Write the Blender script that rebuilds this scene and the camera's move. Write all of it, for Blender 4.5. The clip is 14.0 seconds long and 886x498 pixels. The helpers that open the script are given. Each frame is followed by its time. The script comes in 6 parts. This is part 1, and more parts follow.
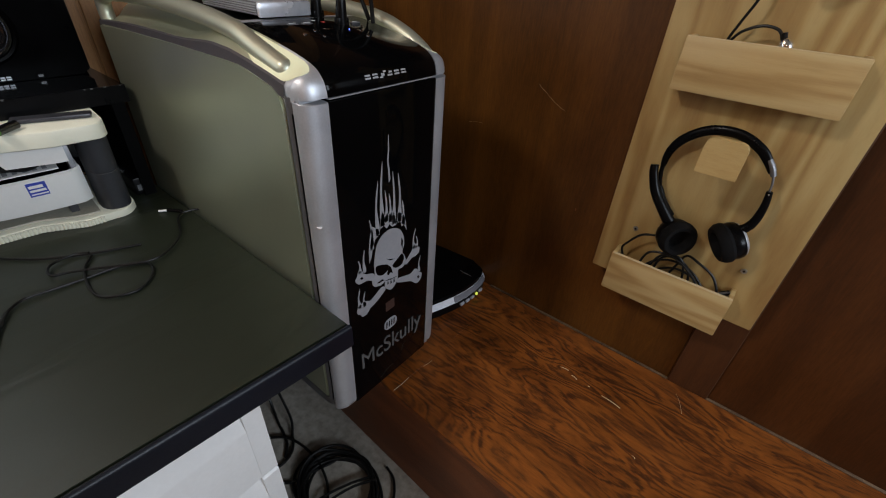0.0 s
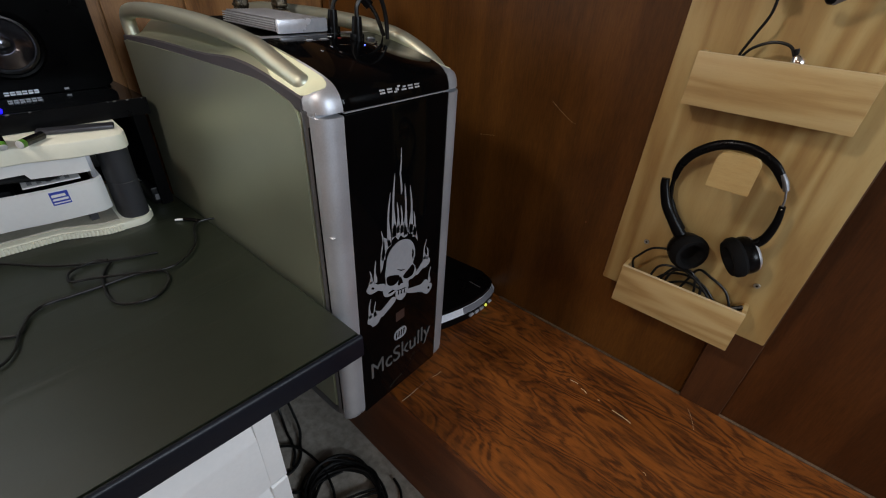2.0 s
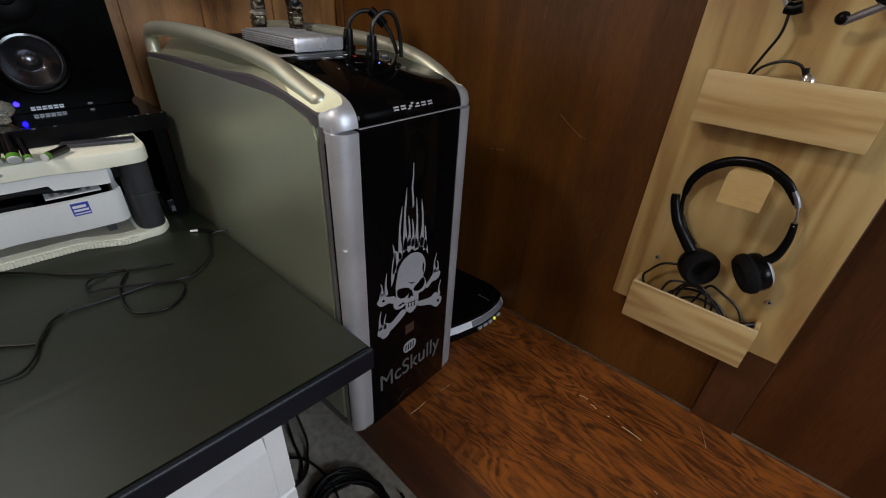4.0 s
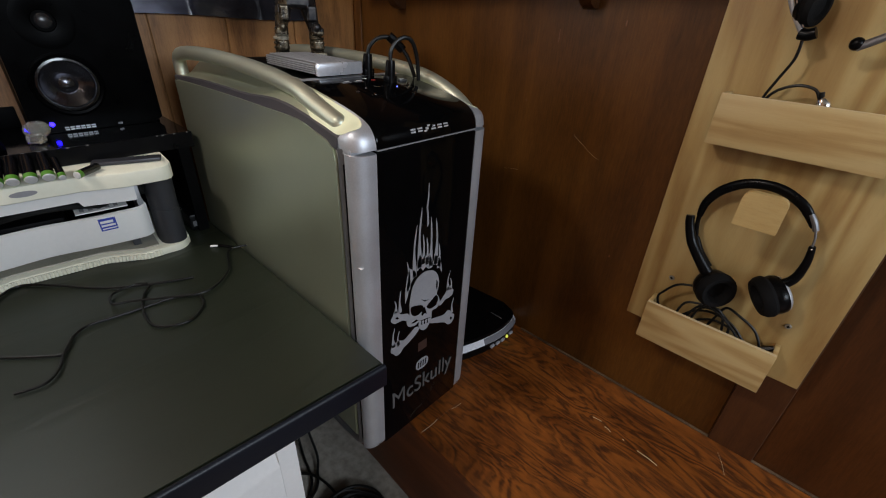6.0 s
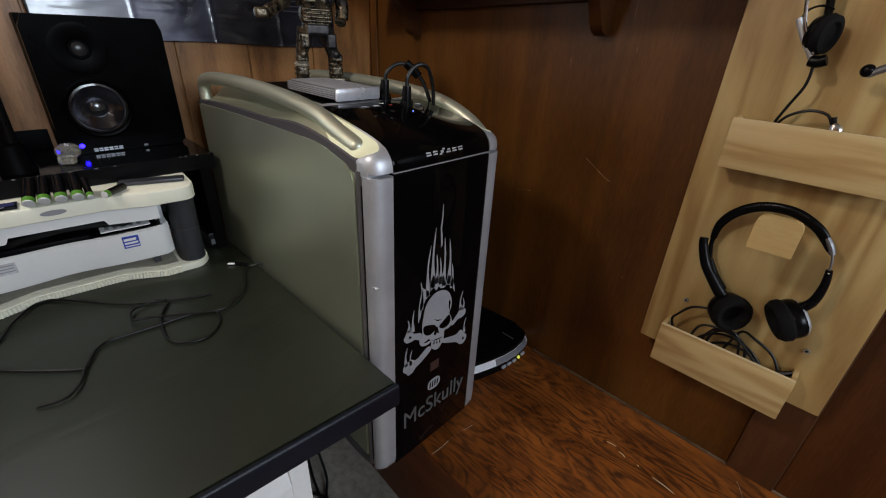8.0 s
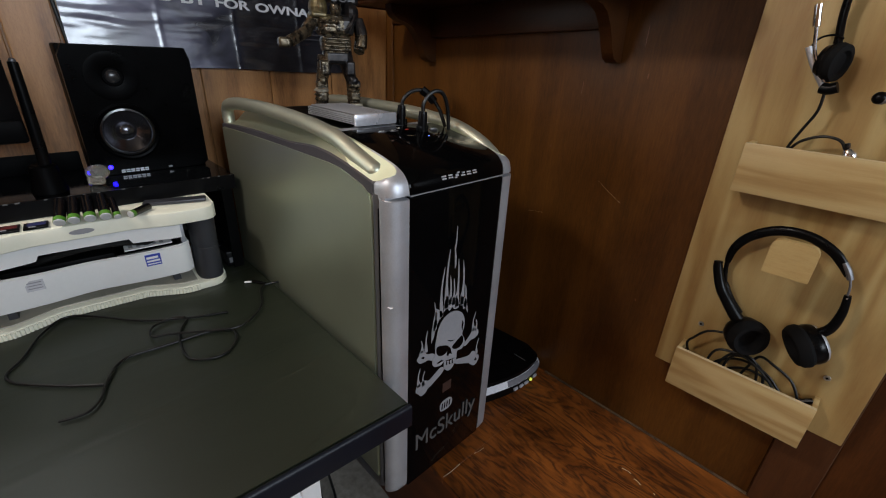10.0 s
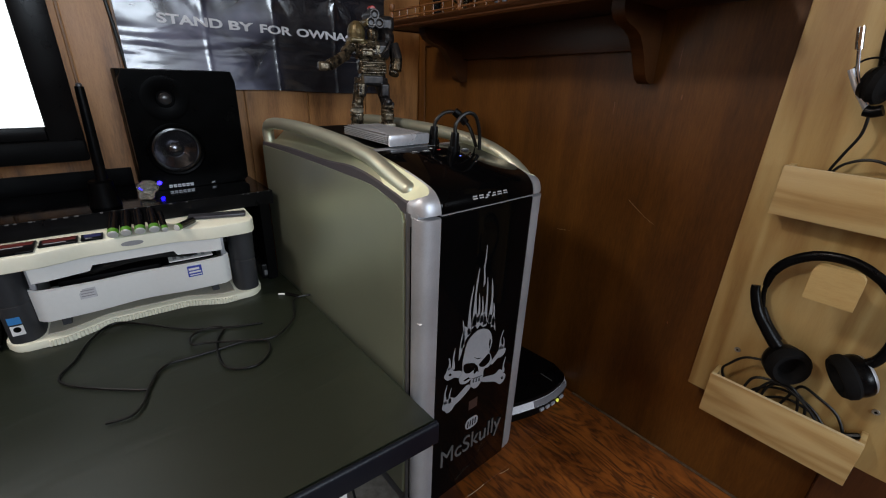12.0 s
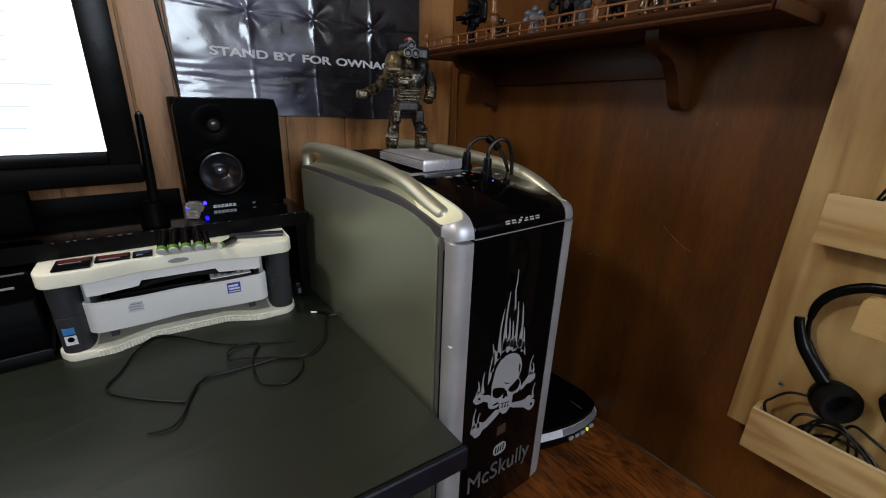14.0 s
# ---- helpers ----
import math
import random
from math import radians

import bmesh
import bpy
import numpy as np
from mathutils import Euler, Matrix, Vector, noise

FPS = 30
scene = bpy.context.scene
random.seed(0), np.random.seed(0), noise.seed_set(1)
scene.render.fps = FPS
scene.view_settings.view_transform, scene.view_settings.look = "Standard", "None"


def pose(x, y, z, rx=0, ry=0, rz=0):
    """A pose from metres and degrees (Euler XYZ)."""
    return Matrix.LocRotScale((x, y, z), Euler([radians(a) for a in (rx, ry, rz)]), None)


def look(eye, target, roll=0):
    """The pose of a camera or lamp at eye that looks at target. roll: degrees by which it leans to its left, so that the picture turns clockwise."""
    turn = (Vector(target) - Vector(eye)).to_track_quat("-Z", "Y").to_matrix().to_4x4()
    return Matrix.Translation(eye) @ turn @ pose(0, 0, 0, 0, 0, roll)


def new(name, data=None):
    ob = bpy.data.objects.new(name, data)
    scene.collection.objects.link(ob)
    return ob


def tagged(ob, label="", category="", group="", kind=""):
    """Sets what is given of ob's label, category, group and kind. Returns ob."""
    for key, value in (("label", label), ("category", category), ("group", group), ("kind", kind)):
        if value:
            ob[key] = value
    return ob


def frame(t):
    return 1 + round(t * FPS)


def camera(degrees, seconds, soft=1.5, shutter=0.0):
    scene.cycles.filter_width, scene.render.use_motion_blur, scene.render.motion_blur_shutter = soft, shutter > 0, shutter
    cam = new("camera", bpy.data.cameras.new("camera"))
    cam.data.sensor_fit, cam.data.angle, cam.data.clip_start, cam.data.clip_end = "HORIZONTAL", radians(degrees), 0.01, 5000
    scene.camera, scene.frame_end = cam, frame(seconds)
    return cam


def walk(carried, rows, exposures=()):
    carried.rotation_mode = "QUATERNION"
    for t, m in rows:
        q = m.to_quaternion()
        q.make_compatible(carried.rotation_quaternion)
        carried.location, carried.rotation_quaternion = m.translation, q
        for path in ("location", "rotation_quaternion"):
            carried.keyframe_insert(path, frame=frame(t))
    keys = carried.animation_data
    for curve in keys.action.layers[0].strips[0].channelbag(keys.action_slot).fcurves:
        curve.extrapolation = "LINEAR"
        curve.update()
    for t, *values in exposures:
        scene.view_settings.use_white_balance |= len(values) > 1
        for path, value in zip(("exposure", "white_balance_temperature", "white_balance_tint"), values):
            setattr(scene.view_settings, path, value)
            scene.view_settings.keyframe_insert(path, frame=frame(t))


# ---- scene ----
cam = camera(92.9, 14.0, 1.1)
PATH = [
    (0, (0.396, -0.262, 0.717), (-0.596, 1.056, -0.415), 3.9),
    (0.5, (0.396, -0.262, 0.718), (-0.604, 1.056, -0.405), 3.8),
    (1, (0.395, -0.264, 0.719), (-0.616, 1.055, -0.394), 3.8),
    (1.5, (0.395, -0.265, 0.721), (-0.63, 1.05, -0.384), 3.7),
    (2, (0.395, -0.267, 0.721), (-0.646, 1.045, -0.373), 3.7),
    (2.5, (0.395, -0.269, 0.721), (-0.662, 1.041, -0.36), 3.6),
    (3, (0.393, -0.27, 0.723), (-0.672, 1.04, -0.349), 3.6),
    (5.5, (0.394, -0.277, 0.731), (-0.747, 1.023, -0.274), 3.3),
    (6, (0.394, -0.278, 0.734), (-0.765, 1.018, -0.255), 3.2),
    (6.5, (0.395, -0.281, 0.735), (-0.782, 1.016, -0.231), 3.1),
    (7, (0.394, -0.284, 0.737), (-0.798, 1.014, -0.21), 3.1),
    (7.5, (0.394, -0.285, 0.739), (-0.815, 1.008, -0.192), 3.0),
    (8, (0.394, -0.286, 0.74), (-0.83, 1.004, -0.174), 2.9),
    (10.5, (0.395, -0.297, 0.75), (-0.918, 0.969, -0.07), 2.6),
    (11, (0.395, -0.299, 0.753), (-0.945, 0.947, -0.056), 2.5),
    (11.5, (0.395, -0.302, 0.753), (-0.969, 0.926, -0.042), 2.4),
    (12, (0.395, -0.305, 0.755), (-0.996, 0.904, -0.022), 2.3),
    (12.5, (0.395, -0.308, 0.755), (-1.017, 0.891, 0.002), 2.3),
    (13, (0.395, -0.31, 0.76), (-1.042, 0.867, 0.019), 2.1),
    (13.5, (0.395, -0.314, 0.762), (-1.072, 0.842, 0.047), 2.1),
    (14, (0.394, -0.317, 0.763), (-1.1, 0.816, 0.069), 2.0),
]
walk(cam, [(t, look(eye, target, roll)) for t, eye, target, roll in PATH])

# ---- light ----
world = bpy.data.worlds.new("world")
scene.world = world
world.use_nodes = True
world.node_tree.nodes["Background"].inputs[0].default_value = (0.6, 0.7, 0.9, 1)
world.node_tree.nodes["Background"].inputs[1].default_value = 0.01


def area(name, at, to, size, power, colour):
    data = bpy.data.lights.new(name, "AREA")
    data.shape, data.size, data.size_y, data.energy, data.color = "RECTANGLE", size[0], size[1], power, colour
    ob = new(name, data)
    ob.matrix_world = look(at, to)
    return ob


def bulb(name, at, power, colour, radius):
    data = bpy.data.lights.new(name, "POINT")
    data.energy, data.color, data.shadow_soft_size = power, colour, radius
    ob = new(name, data)
    ob.location = at
    return ob


area("window_daylight", (2.79, -0.25, 1.44), (0.0, -0.25, 1.2), (1.25, 0.66), 53, (0.77, 0.88, 1.0))
bulb("ceiling_bulb_light", (-0.36, -0.98, 1.66), 36, (1.0, 0.945, 0.895), 0.09)
bulb("ceiling_bulb_light", (0.85, -1.45, 1.45), 10, (1.0, 0.86, 0.74), 0.05)
scene.view_settings.exposure = -0.07

# ---- materials ----


def tree(name):
    m = bpy.data.materials.new(name)
    m.use_nodes = True
    nt = m.node_tree
    return m, nt, nt.nodes["Principled BSDF"]


def node(nt, kind, **inputs):
    n = nt.nodes.new(kind)
    for key, v in inputs.items():
        n.inputs[key.replace("_", " ")].default_value = v
    return n


def ramp(nt, fac, stops):
    r = nt.nodes.new("ShaderNodeValToRGB")
    while len(r.color_ramp.elements) < len(stops):
        r.color_ramp.elements.new(0.5)
    for e, (pos, c) in zip(r.color_ramp.elements, stops):
        e.position, e.color = pos, (*c, 1) if len(c) == 3 else c
    nt.links.new(fac, r.inputs[0])
    return r.outputs[0]


def mapped(nt, scale, turn=(0, 0, 0)):
    co = node(nt, "ShaderNodeTexCoord")
    mp = node(nt, "ShaderNodeMapping", Scale=scale, Rotation=turn)
    nt.links.new(co.outputs["Object"], mp.inputs[0])
    return mp.outputs[0]


def noise_of(nt, vec, scale, detail=4.0, rough=0.55, distort=0.0):
    n = node(nt, "ShaderNodeTexNoise", Scale=scale, Detail=detail, Roughness=rough, Distortion=distort)
    nt.links.new(vec, n.inputs["Vector"])
    return n.outputs["Fac"]


def calc(nt, op, a, b=0.0):
    n = nt.nodes.new("ShaderNodeMath")
    n.operation = op
    for i, v in enumerate((a, b)):
        if isinstance(v, (int, float)):
            n.inputs[i].default_value = v
        else:
            nt.links.new(v, n.inputs[i])
    return n.outputs[0]


def blend(nt, fac, a, b, kind="MIX"):
    n = nt.nodes.new("ShaderNodeMix")
    n.data_type, n.blend_type = "RGBA", kind
    for i, v in ((0, fac), (6, a), (7, b)):
        if isinstance(v, (int, float)):
            n.inputs[i].default_value = v
        elif isinstance(v, tuple):
            n.inputs[i].default_value = (*v, 1)
        else:
            nt.links.new(v, n.inputs[i])
    return n.outputs[2]


def relief(nt, bsdf, height, strength, distance=0.002):
    b = node(nt, "ShaderNodeBump", Strength=strength, Distance=distance)
    nt.links.new(height, b.inputs["Height"])
    nt.links.new(b.outputs[0], bsdf.inputs["Normal"])


def plain(name, c, rough=0.5, metal=0.0, c2=None, big=9.0, fine=160.0, bump=0.06, coat=0.0, spread=0.12, spec=0.5):
    """A surface with broad blotches, fine grain, uneven gloss and slight relief."""
    m, nt, b = tree(name)
    vec = mapped(nt, (1, 1, 1))
    n1, n2 = noise_of(nt, vec, big, 5), noise_of(nt, vec, fine, 3)
    c2 = c2 or tuple(v * 0.72 for v in c)
    f = ramp(nt, calc(nt, "ADD", calc(nt, "MULTIPLY", n1, 0.7), calc(nt, "MULTIPLY", n2, 0.3)), [(0.36, c2), (0.62, c)])
    nt.links.new(f, b.inputs["Base Color"])
    r = calc(nt, "ADD", calc(nt, "MULTIPLY", calc(nt, "SUBTRACT", n1, 0.5), spread * 2), rough)
    nt.links.new(r, b.inputs["Roughness"])
    b.inputs["Metallic"].default_value = metal
    b.inputs["Coat Weight"].default_value = coat
    b.inputs["Coat Roughness"].default_value = 0.08
    b.inputs["Specular IOR Level"].default_value = spec
    if bump:
        relief(nt, b, n2, bump)
    return m


def wood(name, light, mid, dark, stretch, turn=(0, 0, 0), field=2.2, rings=22.0, rough=0.4, coat=0.0, contrast=1.0, pores=1.0, wear=0.0, spec=0.5, streaks=0.55):
    """Wood whose figure is the contour lines of a stretched field; stretch is smallest along the grain."""
    m, nt, b = tree(name)
    vec = mapped(nt, stretch, turn)
    n = noise_of(nt, vec, field, 2.5, 0.45, 0.35)
    wave = calc(nt, "SINE", calc(nt, "MULTIPLY", n, rings * 3.0))
    streak = noise_of(nt, mapped(nt, tuple(v * 1.0 for v in stretch), turn), field * 22, 5, 0.65)
    big = noise_of(nt, mapped(nt, (1, 1, 1)), 5.0, 3)
    f = calc(nt, "ADD", calc(nt, "MULTIPLY", wave, 0.22 * contrast), calc(nt, "MULTIPLY", streak, streaks))
    f = calc(nt, "ADD", f, (0.55 - streaks) * 0.5)
    f = calc(nt, "ADD", f, calc(nt, "MULTIPLY", big, 0.35))
    col = ramp(nt, f, [(0.12, dark), (0.42, mid), (0.75, light)])
    fine = noise_of(nt, mapped(nt, tuple(v * 1.0 for v in stretch), turn), field * 90, 3, 0.7)
    pore = ramp(nt, fine, [(0.36, (0.55, 0.5, 0.45)), (0.47, (1, 1, 1))])
    col = blend(nt, 0.5 * pores, col, pore, "MULTIPLY")
    if wear:
        v = noise_of(nt, mapped(nt, (1, 1, 1)), 26.0, 6, 0.7)
        col = blend(nt, ramp(nt, v, [(0.66, (0, 0, 0)), (0.74, (wear, wear, wear))]), col, light)
    nt.links.new(col, b.inputs["Base Color"])
    r = calc(nt, "ADD", calc(nt, "MULTIPLY", big, 0.25), rough - 0.1)
    nt.links.new(r, b.inputs["Roughness"])
    b.inputs["Coat Weight"].default_value = coat
    b.inputs["Coat Roughness"].default_value = 0.18
    b.inputs["Specular IOR Level"].default_value = spec
    relief(nt, b, fine, 0.12, 0.001)
    return m


def glow(name, colour, strength):
    m, nt, b = tree(name)
    b.inputs["Base Color"].default_value = (0.02, 0.02, 0.02, 1)
    b.inputs["Emission Color"].default_value = (*colour, 1)
    b.inputs["Emission Strength"].default_value = strength
    return m


M_wall = wood("dark_panelling", (0.153, 0.0575, 0.0082), (0.093, 0.0340, 0.0048), (0.042, 0.0146, 0.0026), (9, 9, 0.9), field=1.6, rings=4, rough=0.42, contrast=0.45, pores=0.6, spec=0.32)
M_wall2 = wood("panelling_dark_copy", (0.105, 0.035, 0.0075), (0.064, 0.0205, 0.0046), (0.031, 0.0105, 0.0028), (9, 9, 0.9), field=1.6, rings=4, rough=0.42, contrast=0.45, pores=0.6, spec=0.32)
M_batten = wood("panelling_batten", (0.112, 0.040, 0.011), (0.066, 0.023, 0.007), (0.032, 0.011, 0.004), (11, 11, 0.8), field=1.9, rings=4, rough=0.42, contrast=0.4, pores=0.6)
M_pwall = wood("light_panelling", (0.41, 0.200, 0.068), (0.300, 0.138, 0.045), (0.12, 0.052, 0.017), (7, 7, 0.9), field=1.8, rings=7, rough=0.4, contrast=0.7, pores=0.8)
M_shelf = wood("shelf_wood", (0.080, 0.027, 0.006), (0.045, 0.015, 0.0035), (0.019, 0.0065, 0.002), (0.9, 9, 9), field=1.7, rings=4, rough=0.4, contrast=0.4, spec=0.3)
M_turned = wood("turned_wood", (0.26, 0.105, 0.032), (0.17, 0.068, 0.022), (0.08, 0.032, 0.012), (9, 9, 0.9), field=2, rings=4, rough=0.35, contrast=0.4)


def flamed_ply(name):
    """Rotary-cut plywood: ragged dark cathedral figure over orange varnish, with worn dark patches."""
    m, nt, b = tree(name)
    turn = (0, 0, radians(7))
    vec = mapped(nt, (2.1, 7.5, 7.5), turn)
    fld = noise_of(nt, vec, 1.9, 5, 0.50, 0.55)
    streak = noise_of(nt, mapped(nt, (4.2, 17, 17), turn), 5.0, 5, 0.62, 0.8)
    fine = noise_of(nt, mapped(nt, (7, 130, 130), turn), 4.0, 3, 0.7)
    big = noise_of(nt, mapped(nt, (1.0, 1.5, 1.0)), 3.4, 4, 0.55, 0.4)
    wave = calc(nt, "SINE", calc(nt, "MULTIPLY", fld, 74.0))
    f = calc(nt, "ADD", calc(nt, "MULTIPLY", wave, 0.20), calc(nt, "MULTIPLY", streak, 0.85))
    f = calc(nt, "ADD", f, calc(nt, "MULTIPLY", big, 0.55))
    grain = ramp(nt, f, [(0.42, (0.06, 0.06, 0.06)), (0.60, (0.50, 0.50, 0.50)), (0.72, (0.70, 0.70, 0.70)), (1.0, (1, 1, 1))])
    pale = blend(nt, fine, (0.195, 0.054, 0.0090), (0.400, 0.124, 0.0185))
    deep = blend(nt, fine, (0.048, 0.0150, 0.0052), (0.092, 0.0290, 0.0085))
    col = blend(nt, grain, deep, pale)
    worn = ramp(nt, noise_of(nt, mapped(nt, (1, 1.7, 1)), 5.5, 5, 0.6, 0.5), [(0.36, (0.42, 0.38, 0.36)), (0.56, (1, 1, 1))])
    nt.links.new(blend(nt, 0.75, col, worn, "MULTIPLY"), b.inputs["Base Color"])
    nt.links.new(calc(nt, "ADD", calc(nt, "MULTIPLY", big, 0.35), 0.26), b.inputs["Roughness"])
    b.inputs["Specular IOR Level"].default_value = 0.42
    relief(nt, b, fine, 0.14, 0.001)
    return m


M_ply = flamed_ply("varnished_plywood")
M_dust = plain("dusty_strip", (0.19, 0.125, 0.075), 0.75, c2=(0.055, 0.028, 0.014), big=16, fine=220, bump=0.2)
M_plyend = wood("plywood_face", (0.180, 0.058, 0.014), (0.125, 0.038, 0.0095), (0.060, 0.018, 0.005), (1, 9, 9), field=1.3, rings=8, rough=0.5, contrast=0.6)
M_pine = wood("pine_board", (0.505, 0.378, 0.168), (0.420, 0.284, 0.109), (0.275, 0.148, 0.047), (7.5, 7.5, 0.8), field=1.05, rings=20, rough=0.42, contrast=0.85, pores=0.2, streaks=0.26)
M_pinebin = wood("pine_strip", (0.545, 0.408, 0.196), (0.468, 0.323, 0.136), (0.34, 0.20, 0.070), (0.9, 13, 13), field=1.3, rings=13, rough=0.42, contrast=0.95, pores=0.2, streaks=0.28)
M_pineend = plain("pine_cut_edge", (0.66, 0.53, 0.32), 0.6, c2=(0.58, 0.45, 0.25), big=60, bump=0.1)
M_peg = wood("maple_block", (0.56, 0.41, 0.18), (0.49, 0.335, 0.132), (0.39, 0.25, 0.090), (1.2, 7, 7), field=1.4, rings=6, rough=0.5, contrast=0.5, pores=0.3)
M_carpet = plain("grey_carpet", (0.36, 0.325, 0.28), 0.95, c2=(0.23, 0.205, 0.175), big=60, fine=900, bump=0.9, spec=0.1)
M_white = plain("buff_ceiling", (0.22, 0.19, 0.15), 0.85, c2=(0.18, 0.155, 0.12))
M_vinyl = plain("black_green_vinyl", (0.0158, 0.0198, 0.0122), 0.41, c2=(0.0124, 0.0156, 0.0096), big=3.0, fine=420, bump=0.03, spread=0.08, spec=0.42)
v_nt = M_vinyl.node_tree
v_soft = noise_of(v_nt, mapped(v_nt, (5, 1.2, 1), (0, 0, radians(-24))), 2.0, 2, 0.45, 0.6)
v_rise = calc(v_nt, "ABSOLUTE", calc(v_nt, "SUBTRACT", v_soft, 0.5))
v_crease = calc(v_nt, "SUBTRACT", 0.05, calc(v_nt, "MINIMUM", v_rise, 0.05))
v_big = calc(v_nt, "ADD", calc(v_nt, "MULTIPLY", v_crease, 1.3), v_soft)
v_bump = node(v_nt, "ShaderNodeBump", Strength=0.30, Distance=0.010)
v_nt.links.new(v_big, v_bump.inputs["Height"])
v_fine = [n for n in v_nt.nodes if n.type == "BUMP" and n != v_bump][0]
v_nt.links.new(v_bump.outputs[0], v_fine.inputs["Normal"])
M_edge = plain("black_edge_band", (0.0040, 0.0056, 0.0120), 0.40, big=8, fine=300, bump=0.1, spec=0.30)
M_steel = plain("white_enamel", (0.83, 0.83, 0.83), 0.35, c2=(0.77, 0.77, 0.77), bump=0.03)
M_side = plain("brushed_pewter_panel", (0.52, 0.56, 0.42), 0.41, 0.90, c2=(0.49, 0.525, 0.395), big=9.0, fine=600, bump=0.05, spread=0.05)
M_silver = plain("satin_silver", (0.58, 0.595, 0.64), 0.46, 0.68, c2=(0.46, 0.475, 0.51), big=14, fine=500, bump=0.04, spread=0.06)
M_dsilver = plain("dark_silver", (0.22, 0.22, 0.235), 0.4, 0.7, c2=(0.17, 0.17, 0.18), big=14, fine=500, bump=0.04)
M_bevel = plain("dark_satin_bevel", (0.072, 0.067, 0.076), 0.48, 0.3, c2=(0.060, 0.056, 0.064), big=14, fine=500, bump=0.04)
M_handle = plain("anodised_handle", (0.50, 0.515, 0.41), 0.42, 0.72, c2=(0.45, 0.46, 0.37), big=10, fine=700, bump=0.04, spread=0.05)
M_cream = plain("cream_plastic", (0.88, 0.90, 0.64), 0.50, c2=(0.84, 0.86, 0.60), bump=0.02)
M_gloss = plain("piano_black", (0.002, 0.002, 0.0025), 0.06, c2=(0.0015, 0.0015, 0.0015), big=6, fine=60, bump=0.0, spread=0.03, spec=0.07)
M_wrap = plain("black_shrink_wrap", (0.004, 0.004, 0.005), 0.14, big=30, fine=200, bump=0.02, spec=0.6)
M_gblack = plain("gloss_black_shelf", (0.0018, 0.0018, 0.0022), 0.09, big=6, fine=90, bump=0.0, spread=0.04, spec=0.42)
M_black = plain("black_plastic", (0.0030, 0.0030, 0.0035), 0.30, big=20, fine=400, bump=0.04, spec=0.12)
M_matte = plain("matt_black", (0.0022, 0.0022, 0.0025), 0.5, big=20, fine=300, bump=0.10, spec=0.05)
M_rubber = plain("black_cable", (0.005, 0.005, 0.005), 0.42, big=40, fine=500, bump=0.05, spec=0.28)
M_foam = plain("ear_foam", (0.005, 0.005, 0.0055), 0.8, big=60, fine=900, bump=0.4, spec=0.15)
M_decal = plain("grey_decal", (0.30, 0.30, 0.32), 0.5, c2=(0.25, 0.25, 0.27), bump=0.02)
M_decal2 = plain("dim_decal", (0.12, 0.12, 0.12), 0.5, c2=(0.07, 0.07, 0.07), bump=0.02)
M_chrome = plain("chrome", (0.75, 0.75, 0.77), 0.12, 1.0, c2=(0.68, 0.68, 0.70), bump=0.0, spread=0.03)
M_beige = plain("beige_plastic", (0.82, 0.81, 0.68), 0.5, c2=(0.77, 0.755, 0.615), big=6, bump=0.05)
M_tray = plain("white_plastic", (0.84, 0.84, 0.83), 0.42, c2=(0.79, 0.79, 0.78), big=6, bump=0.04)
M_grey = plain("charcoal_plastic", (0.030, 0.031, 0.036), 0.5, c2=(0.024, 0.025, 0.029), bump=0.1)
M_blue = plain("blue_label", (0.03, 0.06, 0.42), 0.4, c2=(0.025, 0.05, 0.36), bump=0.0)
M_cyan = plain("cyan_label", (0.04, 0.22, 0.55), 0.4, c2=(0.03, 0.18, 0.48), bump=0.0)
M_paper = plain("white_paper", (0.80, 0.80, 0.80), 0.6, c2=(0.74, 0.74, 0.75), bump=0.03)
M_green = plain("green_wrap", (0.10, 0.28, 0.03), 0.35, c2=(0.07, 0.21, 0.02), bump=0.0)
M_red = plain("red_label", (0.42, 0.03, 0.02), 0.4, c2=(0.34, 0.02, 0.015), bump=0.0)
M_brass = plain("aged_bronze", (0.155, 0.122, 0.078), 0.28, 0.7, c2=(0.010, 0.009, 0.009), big=95, fine=180, bump=0.35, spread=0.2)
M_screw = plain("steel_screw", (0.5, 0.48, 0.44), 0.35, 0.9, c2=(0.32, 0.3, 0.27), bump=0.05)
M_scratch = plain("bare_scratch", (0.62, 0.50, 0.36), 0.7, c2=(0.5, 0.38, 0.26), big=200)

# ---- mesh helpers ----


def add_box(bm, x0, x1, y0, y1, z0, z1, bevel=0.0, seg=2):
    m = Matrix.LocRotScale(((x0 + x1) / 2, (y0 + y1) / 2, (z0 + z1) / 2), None, (abs(x1 - x0), abs(y1 - y0), abs(z1 - z0)))
    vs = bmesh.ops.create_cube(bm, size=1, matrix=m)["verts"]
    if bevel:
        es = list({e for v in vs for e in v.link_edges})
        bmesh.ops.bevel(bm, geom=es, offset=bevel, segments=seg, profile=0.5, affect="EDGES", clamp_overlap=True)
    return bm


def box(*a, **k):
    return add_box(bmesh.new(), *a, **k)


def add_cyl(bm, a, b, r, r2=None, seg=20, caps=True):
    a, b = Vector(a), Vector(b)
    m = Matrix.Translation((a + b) / 2) @ (b - a).to_track_quat("Z", "Y").to_matrix().to_4x4()
    bmesh.ops.create_cone(bm, cap_ends=caps, segments=seg, radius1=r, radius2=r if r2 is None else r2, depth=(b - a).length, matrix=m)
    return bm


